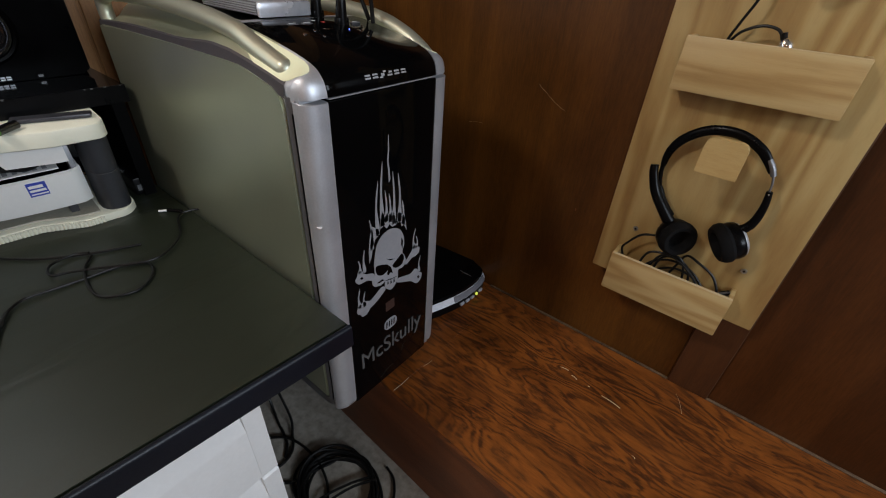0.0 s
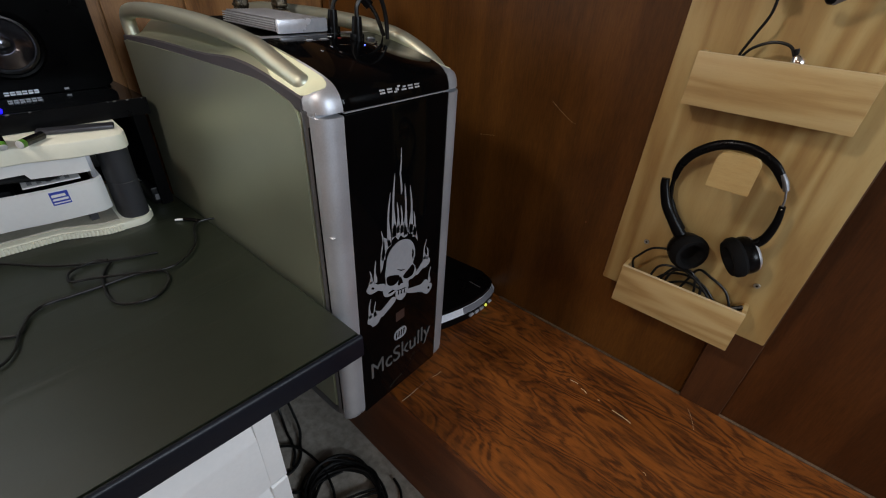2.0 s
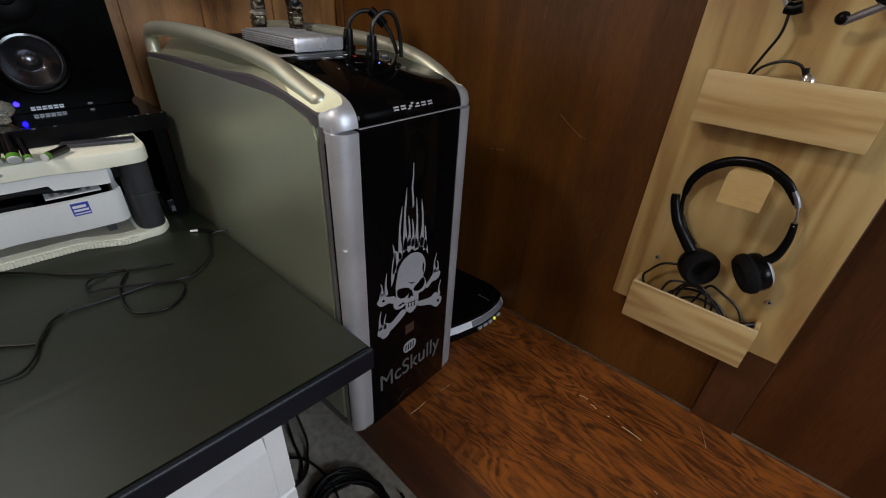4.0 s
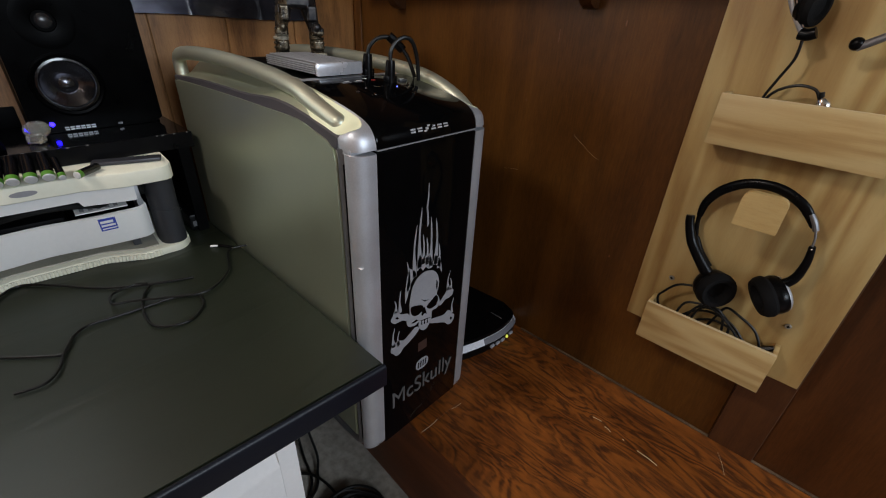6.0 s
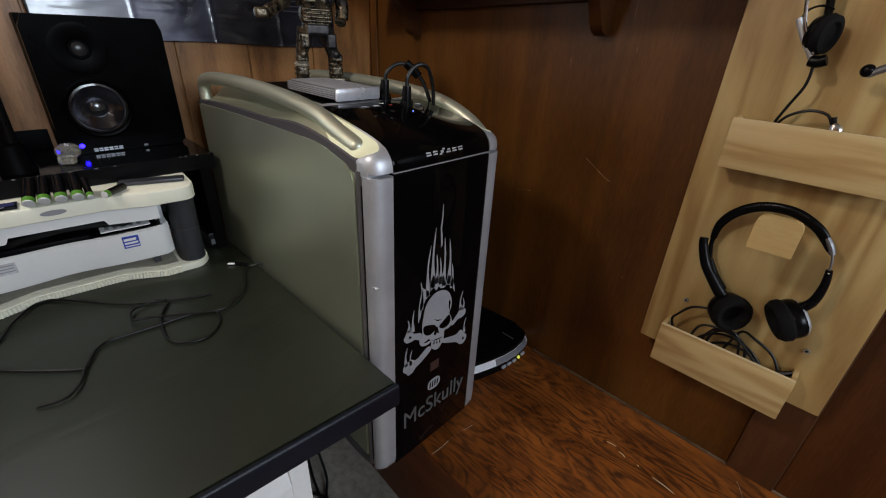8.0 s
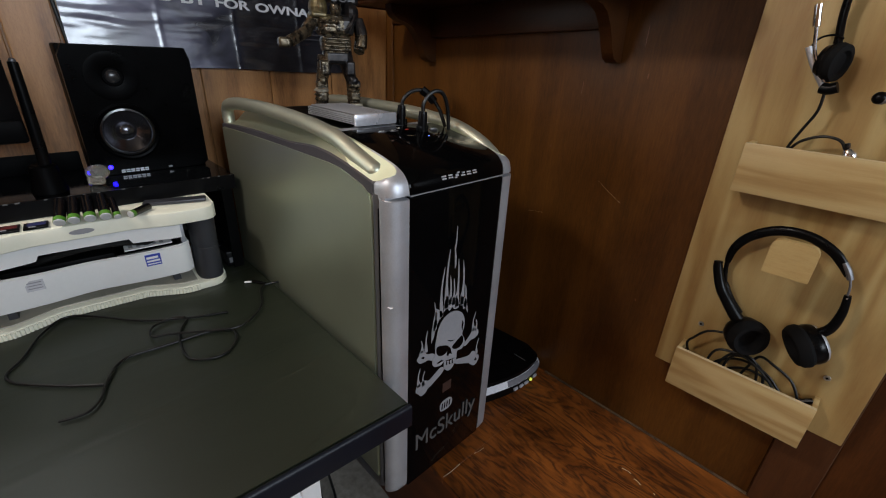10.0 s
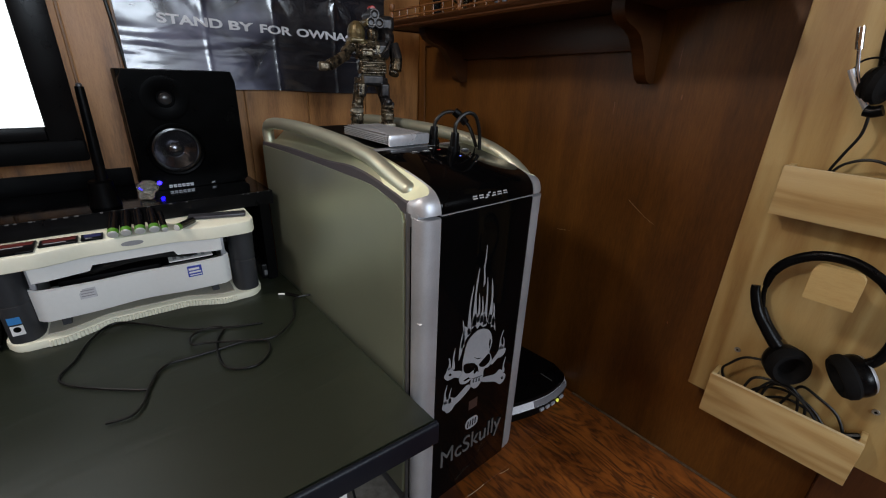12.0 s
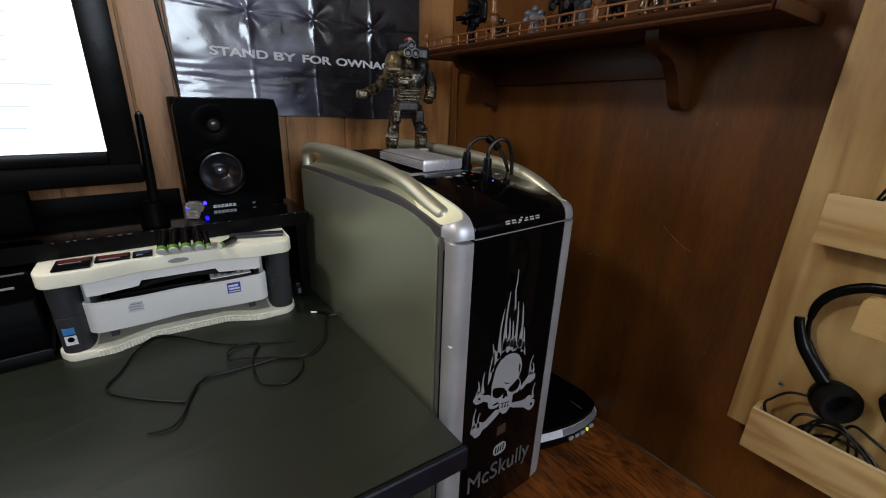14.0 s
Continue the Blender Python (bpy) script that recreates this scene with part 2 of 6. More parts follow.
def add_ball(bm, c, r, seg=14):
    r = r if isinstance(r, (tuple, list)) else (r, r, r)
    bmesh.ops.create_uvsphere(bm, u_segments=seg, v_segments=max(6, seg // 2 + 2), radius=1, matrix=Matrix.LocRotScale(c, None, r))
    return bm


def smooth_path(pts, n=8):
    pts = [Vector(p) for p in pts]
    out = []
    for i in range(len(pts) - 1):
        p0, p1, p2, p3 = pts[max(i - 1, 0)], pts[i], pts[i + 1], pts[min(i + 2, len(pts) - 1)]
        for k in range(n):
            t = k / n
            out.append(0.5 * (2 * p1 + (p2 - p0) * t + (2 * p0 - 5 * p1 + 4 * p2 - p3) * t * t + (3 * p1 - p0 - 3 * p2 + p3) * t**3))
    out.append(pts[-1])
    return out


def add_tube(bm, pts, r, seg=10, n=8, flat=None):
    """A tube along a smooth path; r may be a function of 0..1; flat scales the section across its second axis."""
    path = smooth_path(pts, n) if n > 1 else [Vector(p) for p in pts]
    rings, up = [], Vector((0.13, 0.29, 0.95))
    for i, p in enumerate(path):
        d = (path[min(i + 1, len(path) - 1)] - path[max(i - 1, 0)]).normalized()
        side = d.cross(up)
        if side.length < 1e-4:
            side = d.cross(Vector((1, 0, 0)))
        side.normalize()
        up = side.cross(d).normalized()
        rr = r(i / (len(path) - 1)) if callable(r) else r
        fl = flat or 1.0
        rings.append([bm.verts.new(p + side * math.cos(2 * math.pi * k / seg) * rr + up * math.sin(2 * math.pi * k / seg) * rr * fl) for k in range(seg)])
    for a, b in zip(rings, rings[1:]):
        for k in range(seg):
            bm.faces.new((a[k], a[(k + 1) % seg], b[(k + 1) % seg], b[k]))
    bm.faces.new(rings[0][::-1])
    bm.faces.new(rings[-1])
    return bm


def add_prism(bm, outline, f0, f1):
    """A solid between two copies of a flat outline; f0 and f1 turn (a, b) into places."""
    a = [bm.verts.new(f0(*p)) for p in outline]
    b = [bm.verts.new(f1(*p)) for p in outline]
    bm.faces.new(a[::-1])
    bm.faces.new(b)
    for i in range(len(outline)):
        j = (i + 1) % len(outline)
        bm.faces.new((a[i], a[j], b[j], b[i]))
    return bm


def add_loft(bm, rows, closed=False, caps=False):
    rings = [[bm.verts.new(p) for p in row] for row in rows]
    for a, b in zip(rings, rings[1:]):
        for k in range(len(a) if closed else len(a) - 1):
            j = (k + 1) % len(a)
            bm.faces.new((a[k], a[j], b[j], b[k]))
    if caps:
        bm.faces.new(rings[0][::-1])
        bm.faces.new(rings[-1])
    return bm


def add_turned(bm, profile, base, axis=(0, 0, 1), seg=18, caps=True):
    """A turned solid; profile is (radius, height) from its foot."""
    q = Vector(axis).to_track_quat("Z", "Y")
    rows = [[Vector(base) + q @ Vector((max(r, 1e-4) * math.cos(2 * math.pi * k / seg), max(r, 1e-4) * math.sin(2 * math.pi * k / seg), h)) for k in range(seg)] for r, h in profile]
    return add_loft(bm, rows, closed=True, caps=caps)


BASE = {}


def thing(name, base, label, category, group="", kind="", turn=0.0):
    ob = new(name)
    ob.empty_display_size = 0.02
    ob.matrix_world = pose(*base, 0, 0, turn)
    BASE[ob] = Vector(base)
    return tagged(ob, label, category, group, kind)


def part(name, bm, material, parent=None, label="", smooth=True):
    """Links a bmesh, given in the world's places, as one mesh under a thing or a part."""
    base = BASE[parent] if parent else Vector((0, 0, 0))
    bmesh.ops.recalc_face_normals(bm, faces=bm.faces)
    bm.transform(Matrix.Translation(-base))
    me = bpy.data.meshes.new(name)
    bm.to_mesh(me)
    bm.free()
    me.materials.append(material)
    if smooth:
        me.polygons.foreach_set("use_smooth", [True] * len(me.polygons))
        me.set_sharp_from_angle(angle=radians(35))
    ob = new(name, me)
    ob.parent = parent
    BASE[ob] = base
    if label:
        tagged(ob, label)
    return ob


def solo(name, bm, material, label, category, group="", kind="", smooth=True):
    """A thing of one mesh, its origin at its base."""
    lo = [min(v.co[i] for v in bm.verts) for i in range(3)]
    hi = [max(v.co[i] for v in bm.verts) for i in range(3)]
    at = Vector(((lo[0] + hi[0]) / 2, (lo[1] + hi[1]) / 2, lo[2]))
    bm.transform(Matrix.Translation(-at))
    ob = part(name, bm, material, None, "", smooth)
    ob.location = at
    BASE[ob] = at
    return tagged(ob, label, category, group, kind)


def moulded(bm, voxel):
    """One closed skin over the overlapping forms of a cast figure."""
    me = bpy.data.meshes.new("cast")
    bmesh.ops.recalc_face_normals(bm, faces=bm.faces)
    bm.to_mesh(me)
    bm.free()
    tmp = bpy.data.objects.new("cast", me)
    scene.collection.objects.link(tmp)
    mod = tmp.modifiers.new("skin", "REMESH")
    mod.mode, mod.voxel_size = "VOXEL", voxel
    bpy.context.view_layer.update()
    done = bpy.data.meshes.new_from_object(tmp.evaluated_get(bpy.context.evaluated_depsgraph_get()))
    bpy.data.objects.remove(tmp)
    out = bmesh.new()
    out.from_mesh(done)
    bpy.data.meshes.remove(done)
    bpy.data.meshes.remove(me)
    return out


def lettering(name, text, size, m, material, parent, label="", depth=0.0006, squeeze=1.0, bold=0.0):
    cu = bpy.data.curves.new(name, "FONT")
    cu.offset = bold
    cu.body, cu.size, cu.extrude, cu.align_x, cu.align_y = text, size, depth, "CENTER", "CENTER"
    tmp = bpy.data.objects.new(name, cu)
    scene.collection.objects.link(tmp)
    bpy.context.view_layer.update()
    me = bpy.data.meshes.new_from_object(tmp.evaluated_get(bpy.context.evaluated_depsgraph_get()))
    bpy.data.objects.remove(tmp)
    me.transform(Matrix.Translation(-BASE[parent]) @ m @ Matrix.Diagonal((squeeze, 1, 1, 1)))
    me.materials.clear()
    me.materials.append(material)
    ob = new(name, me)
    ob.parent = parent
    BASE[ob] = BASE[parent]
    if label:
        tagged(ob, label)
    return ob


# ---- setting ----
XW, YW, ZF, ZC = -0.715, 0.535, -0.29, 1.95


def structure(name, bm, material, label, category):
    ob = part(name, bm, material)
    return tagged(ob, label, category, kind="structure")


structure("floor", box(-0.80, 2.9, -2.6, 0.62, ZF - 0.08, ZF), M_carpet, "short grey carpet on the floor", "floor")
structure("ceiling", box(-0.80, 2.9, -2.6, 0.62, ZC, ZC + 0.08), M_white, "plain buff ceiling", "ceiling")
structure("wall_north", box(-0.715, 2.8, YW, 0.62, ZF, ZC), M_wall, "dark red-brown varnished wood panelling", "wall")
structure("wall_south", box(-0.80, 2.8, -2.6, -2.5, ZF, ZC), M_pwall, "plain wood-panelled wall", "wall")
ws = bmesh.new()
for a in ((-2.6, -0.89, ZF, ZC), (0.39, 0.62, ZF, ZC), (-0.89, 0.39, ZF, 1.10), (-0.89, 0.39, 1.78, ZC)):
    add_box(ws, 2.8, 2.9, a[0], a[1], a[2], a[3])
structure("wall_east", ws, M_pwall, "wood-panelled wall with a window opening", "wall")
wp = structure("wall_west", box(-0.80, XW - 0.006, -2.5, 0.62, ZF, ZC), M_pwall, "light brown wood panelling with vertical grooves", "wall")
edges = [-2.5, -2.1, -1.75, -1.30, -0.95, -0.60, -0.43, -0.281, -0.205, 0.018, 0.175, 0.345, 0.535]
for a, b in zip(edges, edges[1:]):
    part("panel_board", box(XW - 0.006, XW, a + 0.0018, b - 0.0018, ZF, ZC, bevel=0.0015, seg=1), M_pwall, wp)

# dark wall: sheets with fine joints and a batten
wn = bpy.data.objects["wall_north"]
# the sheet right of the batten takes a darker tone of the same wood
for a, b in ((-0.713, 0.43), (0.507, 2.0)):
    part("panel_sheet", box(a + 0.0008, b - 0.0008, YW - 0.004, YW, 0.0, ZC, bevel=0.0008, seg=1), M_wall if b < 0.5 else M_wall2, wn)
part("batten", box(0.430, 0.507, YW - 0.012, YW, 0.0, ZC, bevel=0.0015, seg=1), M_batten, wn)

part("corner_strip", box(-0.700, -0.674, YW - 0.010, YW - 0.0042, 0.0, 0.835, bevel=0.0012), M_wall, wn, "narrow upright strip by the corner")
for pts in (((0.008, 0.526), (0.030, 0.511), (0.058, 0.494), (0.070, 0.491)), ((-0.151, 0.415), (-0.130, 0.419), (-0.112, 0.421))):
    part("scratch", add_tube(bmesh.new(), [(x, YW - 0.0041, z) for x, z in pts], 0.00028, 6, 4, 0.5), M_scratch, wn, "thin pale scratch")

for x, z, w, h in ((0.062, 0.728, 0.0012, 0.0050), (-0.062, 0.700, 0.0009, 0.0130), (0.045, 0.792, 0.0008, 0.0180), (-0.115, 0.575, 0.0022, 0.0022), (0.140, 0.300, 0.0016, 0.0030)):
    part("dent", add_ball(bmesh.new(), (x, YW - 0.0040, z), (w, 0.0005, h), 8), M_plyend, wn, "small dark dent")

# bench
SCRATCHES = (((0.240, 0.400), (0.258, 0.402), 0.0013), ((0.268, 0.395), (0.282, 0.391), 0.0014), ((0.338, 0.388), (0.378, 0.384), 0.0017), ((0.012, 0.116), (0.013, 0.160), 0.0005), ((0.016, 0.20), (0.020, 0.226), 0.0004), ((0.306, 0.392), (0.309, 0.391), 0.0010), ((0.43, 0.300), (0.436, 0.297), 0.0007), ((0.455, 0.50), (0.477, 0.455), 0.0003))
bench = thing("bench", (0.6, 0.32, ZF), "built-in low bench of varnished streaky plywood along the wall", "bench", kind="structure")
for x0, x1 in ((-0.713, 0.0135), (0.0138, 2.0)):
    bm = bmesh.new()
    add_prism(bm, [(x0, 0.1125 - 0.045 * x0), (x1, 0.1125 - 0.045 * x1), (x1, YW - 0.0045), (x0, YW - 0.0045)], lambda x, y: Vector((x, y, -0.016)), lambda x, y: Vector((x, y, 0.0)))
    bmesh.ops.bevel(bm, geom=list(bm.edges), offset=0.0005, segments=1, affect="EDGES")
    part("seat_sheet", bm, M_ply, bench, "orange-brown plywood sheet with dark grain")
part("front_panel", add_prism(bmesh.new(), [(-0.713, 0.1545), (2.0, 0.034), (2.0, 0.052), (-0.713, 0.1725)], lambda x, y: Vector((x, y, ZF + 0.001)), lambda x, y: Vector((x, y, -0.0162))), M_plyend, bench, "dark stained front board")
part("back_strip", box(-0.03, 2.0, YW - 0.0115, YW - 0.0047, 0.0002, 0.0030, bevel=0.001), M_dust, bench, "dusty pale strip along the wall")
for (x, y), (x2, y2), w in SCRATCHES:
    part("scratch", add_tube(bmesh.new(), [(x, y, 0.0002), ((x + x2) / 2 + 0.0015, (y + y2) / 2 + 0.001, 0.0003), (x2, y2, 0.0002)], w, 6, 4, 0.3), M_scratch, bench, "pale bare scratch")

# desk
desk = thing("desk", (-0.3, -0.6, ZF), "desk with a dull black vinyl top and dark edging", "desk")
# the desk stands a little askew to the tower, so its front edge runs out of square


def desk_front(y):
    return 0.0465 + 0.070 * (y + 0.17)


bm = bmesh.new()
add_prism(bm, [(-0.70, -1.5), (desk_front(-1.5) - 0.0065, -1.5), (desk_front(-0.006) - 0.0065, -0.006), (-0.70, -0.006)], lambda x, y: Vector((x, y, 0.262)), lambda x, y: Vector((x, y, 0.300)))
bmesh.ops.bevel(bm, geom=list(bm.edges), offset=0.003, segments=2, affect="EDGES")
part("desktop", bm, M_vinyl, desk, "black-green vinyl desktop with faint creases")
bm = bmesh.new()
EDGE = ((-0.0062, 0.2612), (-0.0022, 0.2605), (-0.0004, 0.2625), (0.0, 0.2665), (0.0, 0.2930), (-0.0006, 0.2962), (-0.0022, 0.2988), (-0.0045, 0.2998), (-0.0062, 0.2994))
add_loft(bm, [[(desk_front(y) + a, y, z) for a, z in EDGE] for y in (-1.5, -0.006)], closed=True, caps=True)
part("edge_band", bm, M_edge, desk, "dark navy rounded edge band")
for x, y in ((-0.66, -0.05), (-0.66, -1.45), (0.0, -1.45)):
    part("leg", box(x - 0.02, x + 0.02, y - 0.02, y + 0.02, ZF, 0.262, bevel=0.002), M_black, desk)

cab = thing("drawer_cabinet", (-0.25, -0.37, ZF), "white enamelled drawer cabinet under the desk", "cabinet")
part("body", box(-0.50, 0.0115, -0.60, -0.137, ZF, 0.258, bevel=0.003), M_steel, cab)
for z0, z1 in ((-0.285, -0.0700), (-0.0665, 0.0935), (0.0970, 0.2570)):
    bm = bmesh.new()
    flat = [(0.012, z0), (0.027, z0), (0.030, z0 + 0.003), (0.030, z1 - 0.003), (0.027, z1), (0.012, z1)]
    scoop = [(0.012, z0), (0.027, z0), (0.030, z0 + 0.003), (0.030, z1 - 0.050), (0.0292, z1 - 0.0465), (0.0275, z1 - 0.0440), (0.0175, z1 - 0.012), (0.015, z1), (0.012, z1)]
    add_loft(bm, [[(x, y, z) for x, z in scoop] for y in (-0.597, -0.1630)], closed=True, caps=True)
    add_loft(bm, [[(x, y, z) for x, z in flat] for y in (-0.1628, -0.1400, -0.1385)], closed=True, caps=True)
    part("drawer", bm, M_steel, cab, "white drawer front with a scooped finger pull")

# ---- computer tower ----


def pcp(d, u, z):
    """A place on the tower: depth behind its front, width from its near side, height."""
    return Vector((-d, u, z))


pc = thing("computer_tower", (-0.28, 0.128, 0.0), "tall silver and glossy black computer tower with tubular handles", "computer")
part("body", box(-0.560, -0.030, 0.014, 0.241, 0.045, 0.585), M_dsilver, pc)
TOP = [(0.000, 0.5835), (0.0008, 0.590), (0.0035, 0.5985), (0.009, 0.606), (0.018, 0.6125), (0.04, 0.6195), (0.08, 0.6275), (0.135, 0.636), (0.165, 0.638), (0.20, 0.640), (0.32, 0.641), (0.45, 0.638), (0.575, 0.630)]

TOP = [(p.x, p.y) for p in smooth_path([(d, z, 0) for d, z in TOP], 4)]


def along(profile):
    out = []
    for i, (d, z) in enumerate(profile):
        (d0, z0), (d1, z1) = profile[max(i - 1, 0)], profile[min(i + 1, len(profile) - 1)]
        t = Vector((d1 - d0, z1 - z0)).normalized()
        out.append((d, z, -t.y, t.x))
    return out


SEC0 = ((0.003, 0.042), (0.003, 0.020), (0.005, 0.011), (0.010, 0.0045), (0.018, 0.0008), (0.026, 0.0), (0.0335, 0.0), (0.0335, 0.012))
SEC1 = ((0.003, 0.050), (0.003, 0.0232), (0.005, 0.0212), (0.010, 0.0178), (0.018, 0.0118), (0.026, 0.0058), (0.0335, 0.0), (0.0335, 0.012))
SEC2 = ((0.003, 0.050), (0.003, 0.0320), (0.005, 0.0305), (0.009, 0.0300), (0.014, 0.0310), (0.024, 0.0305), (0.0335, 0.0265), (0.0335, 0.034))


def drop_at(d, i):
    k = min(1.0, max(0.0, (d - 0.004) / 0.036))
    k = k * k * (3 - 2 * k)
    low = 0.045
    q = min(1.0, max(0.0, (d - 0.16) / 0.13))
    q = q * q * (3 - 2 * q)
    return min((SEC0[i][1] * (1 - k) + SEC1[i][1] * k) * (1 - q) + SEC2[i][1] * q, low + 0.01 * k)


def frame_at(d, z, nd, nz, i, side, lift=0.0):
    if i == 0:
        return frame_at(d, z, nd, nz, 1, side, lift) - Vector((0, 0, 0.015))
    u, o = SEC0[i][0], drop_at(d, i) - lift
    return pcp(d - nd * o, u if side > 0 else 0.255 - u, z - nz * o)


def on_frame(d, z, nd, nz, u, lift, side):
    for i in range(1, 6):
        (u0, _), (u1, _) = SEC0[i], SEC0[i + 1]
        if u0 <= u <= u1:
            f = (u - u0) / (u1 - u0)
            o = drop_at(d, i) * (1 - f) + drop_at(d, i + 1) * f - lift
            return pcp(d - nd * o, u if side > 0 else 0.255 - u, z - nz * o)


SIDE = [(0.038, 0.052), (0.038, 0.561), (0.0388, 0.570), (0.0412, 0.5785), (0.0465, 0.5855), (0.056, 0.5910), (0.105, 0.5995), (0.122, 0.6018), (0.145, 0.6025), (0.30, 0.6010), (0.44, 0.5980), (0.571, 0.5935), (0.573, 0.052)]
for u0, u1, side in ((0.0, 0.0135, 1), (0.2415, 0.255, -1)):
    bm = bmesh.new()
    add_prism(bm, SIDE, lambda d, z: pcp(d, u0, z), lambda d, z: pcp(d, u1, z))
    es = [e for e in bm.edges if all(abs(v.co.y - (u0 if side > 0 else u1)) < 1e-5 for v in e.verts)]
    bmesh.ops.bevel(bm, geom=es, offset=0.0022, segments=2, affect="EDGES")
    part("side_panel", bm, M_side, pc, "flat pewter-green metal side panel")
    # rounded top frame that slopes down to the panel behind the front corner
    whole = along(TOP)
    nose = [q for q in whole if q[0] <= 0.080]
    part("top_frame", add_loft(bmesh.new(), [[frame_at(d, z, nd, nz, i, side) for i in range(0 if d < 0.034 else 1, len(SEC0)) for _ in range(2 if d >= 0.034 and i == 1 else 1)] for d, z, nd, nz in nose]), M_silver, pc, "satin silver rounded corner cap")
    part("rear_frame", add_loft(bmesh.new(), [[frame_at(d, z, nd, nz, i, side) for i in range(1, len(SEC0))] for d, z, nd, nz in whole if d >= nose[-1][0]]), M_side, pc, "pewter deck beside the handle")
    # dark bevel between the deck and the side panel
    rows = []
    for d, z, nd, nz in whole:
        if d > 0.024:
            p = frame_at(d, z, nd, nz, 1, side)
            s = 1 if side > 0 else -1
            rows.append([frame_at(d, z, nd, nz, 2, side, 0.0005) + Vector((0, s * 0.0004, 0)), p + Vector((0, -s * 0.0006, 0.0004)), p + Vector((0, -s * 0.0014, -0.0145)), p + Vector((0, s * 0.004, -0.0145))])
    part("edge_bevel", add_loft(bmesh.new(), rows), M_bevel, pc, "dark satin bevel along the panel's top")
    ub = 0.004 if side > 0 else 0.225
    part("corner_block", box(-0.072, -0.012, ub, ub + 0.026, 0.540, 0.5845), M_silver, pc)
    # front rail with a rounded foot
    prof = ((0.0020, 0.0225), (0.0015, 0.018), (0.0025, 0.012), (0.0065, 0.0055), (0.013, 0.0015), (0.022, 0.0), (0.0335, 0.0), (0.0335, 0.0225))
    rows = []
    for z, k in ((0.5790, 0.90), (0.5780, 1.0), (0.30, 1.0), (0.058, 1.0), (0.047, 0.97), (0.039, 0.86), (0.0345, 0.62)):
        rows.append([pcp(0.0225 - (0.0225 - d) * k, u if side > 0 else 0.255 - u, z) for u, d in prof])
    part("front_rail", add_loft(bmesh.new(), rows, closed=True, caps=True), M_silver, pc, "satin silver rounded corner rail")
    rows = [[pcp(d, u if side > 0 else 0.255 - u, z) for u, d in ((0.004, 0.0245), (0.001, 0.029), (0.001, 0.034), (0.004, 0.0375), (0.03, 0.0375), (0.03, 0.0245))] for z in (0.5835, 0.046)]
    part("rail_strip", add_loft(bmesh.new(), rows, closed=True, caps=True), M_dsilver, pc)
    side_u = [u if side > 0 else 0.255 - u for u in (0.0011, 0.0045)]
    part("rail_groove", box(-0.0245, -0.0228, min(side_u), max(side_u), 0.056, 0.566), M_matte, pc)
    lip = [(0.0215, 0.0022, 0.066), (0.0190, 0.0024, 0.054), (0.0120, 0.0058, 0.0475), (0.0050, 0.0130, 0.0448), (0.0022, 0.0220, 0.0446), (0.0026, 0.0310, 0.0460)]
    part("rail_lip", add_tube(bmesh.new(), [pcp(d, u if side > 0 else 0.255 - u, z) for d, u, z in lip], 0.0011, 8, 6), M_chrome, pc, "thin bright lip round the rail's foot")
    # cream inlay round the handle's foot
    rows = []
    for d, z, nd, nz in along([(p.x, p.y) for p in smooth_path([(a, b, 0) for a, b in TOP if 0.004 < a < 0.20], 3)]):
        if not 0.0125 < d < 0.158:
            continue
        s = math.sqrt(min(1.0, max(0.0, 1 - (1 - min(1.0, (d - 0.0125) / 0.022)) ** 2)))
        lo = 0.0180 - 0.0132 * max(s, 0.1)
        hi = 0.0180 + 0.0132 * max(s, 0.1)
        lo = min(lo + max(0.0, d - 0.090) * 0.30, hi - 0.0025)
        cut = (0, 0, *[q / 24 for q in range(1, 24)], 1, 1)
        rows.append([on_frame(d, z, nd, nz, lo + (hi - lo) * f, -0.004 if q in (0, len(cut) - 1) else 0.0008, side) for q, f in enumerate(cut)])
    part("handle_inlay", add_loft(bmesh.new(), rows, closed=True, caps=True), M_cream, pc, "pale cream inlay")
    uh = 0.020 if side > 0 else 0.238
    pts = [(0.580, 0.596), (0.583, 0.614), (0.578, 0.629), (0.558, 0.6375), (0.50, 0.6435), (0.40, 0.6470), (0.30, 0.6460), (0.22, 0.6420), (0.168, 0.6365), (0.138, 0.6312), (0.104, 0.6200), (0.055, 0.6060)]
    if side < 0:
        pts = pts[:6] + [(0.30, 0.6480), (0.22, 0.6460), (0.165, 0.6420), (0.125, 0.6370), (0.092, 0.6285), (0.062, 0.6170), (0.040, 0.6045), (0.030, 0.5950)]
    tube = add_tube(bmesh.new(), [pcp(d, uh, z) for d, z in pts], 0.0118, 18)
    add_ball(tube, pcp(pts[-1][0], uh, pts[-1][1]), 0.01175, 18)
    part("handle", tube, M_handle, pc, "curved anodised tube handle")
    foot = [(0.040, 0.050), (0.046, 0.024), (0.075, 0.0125), (0.20, 0.0122), (0.42, 0.0122), (0.53, 0.0125), (0.555, 0.024), (0.56, 0.05)]
    part("bottom_rail", add_tube(bmesh.new(), [pcp(d, uh, z) for d, z in foot], 0.0118, 14), M_dsilver, pc)

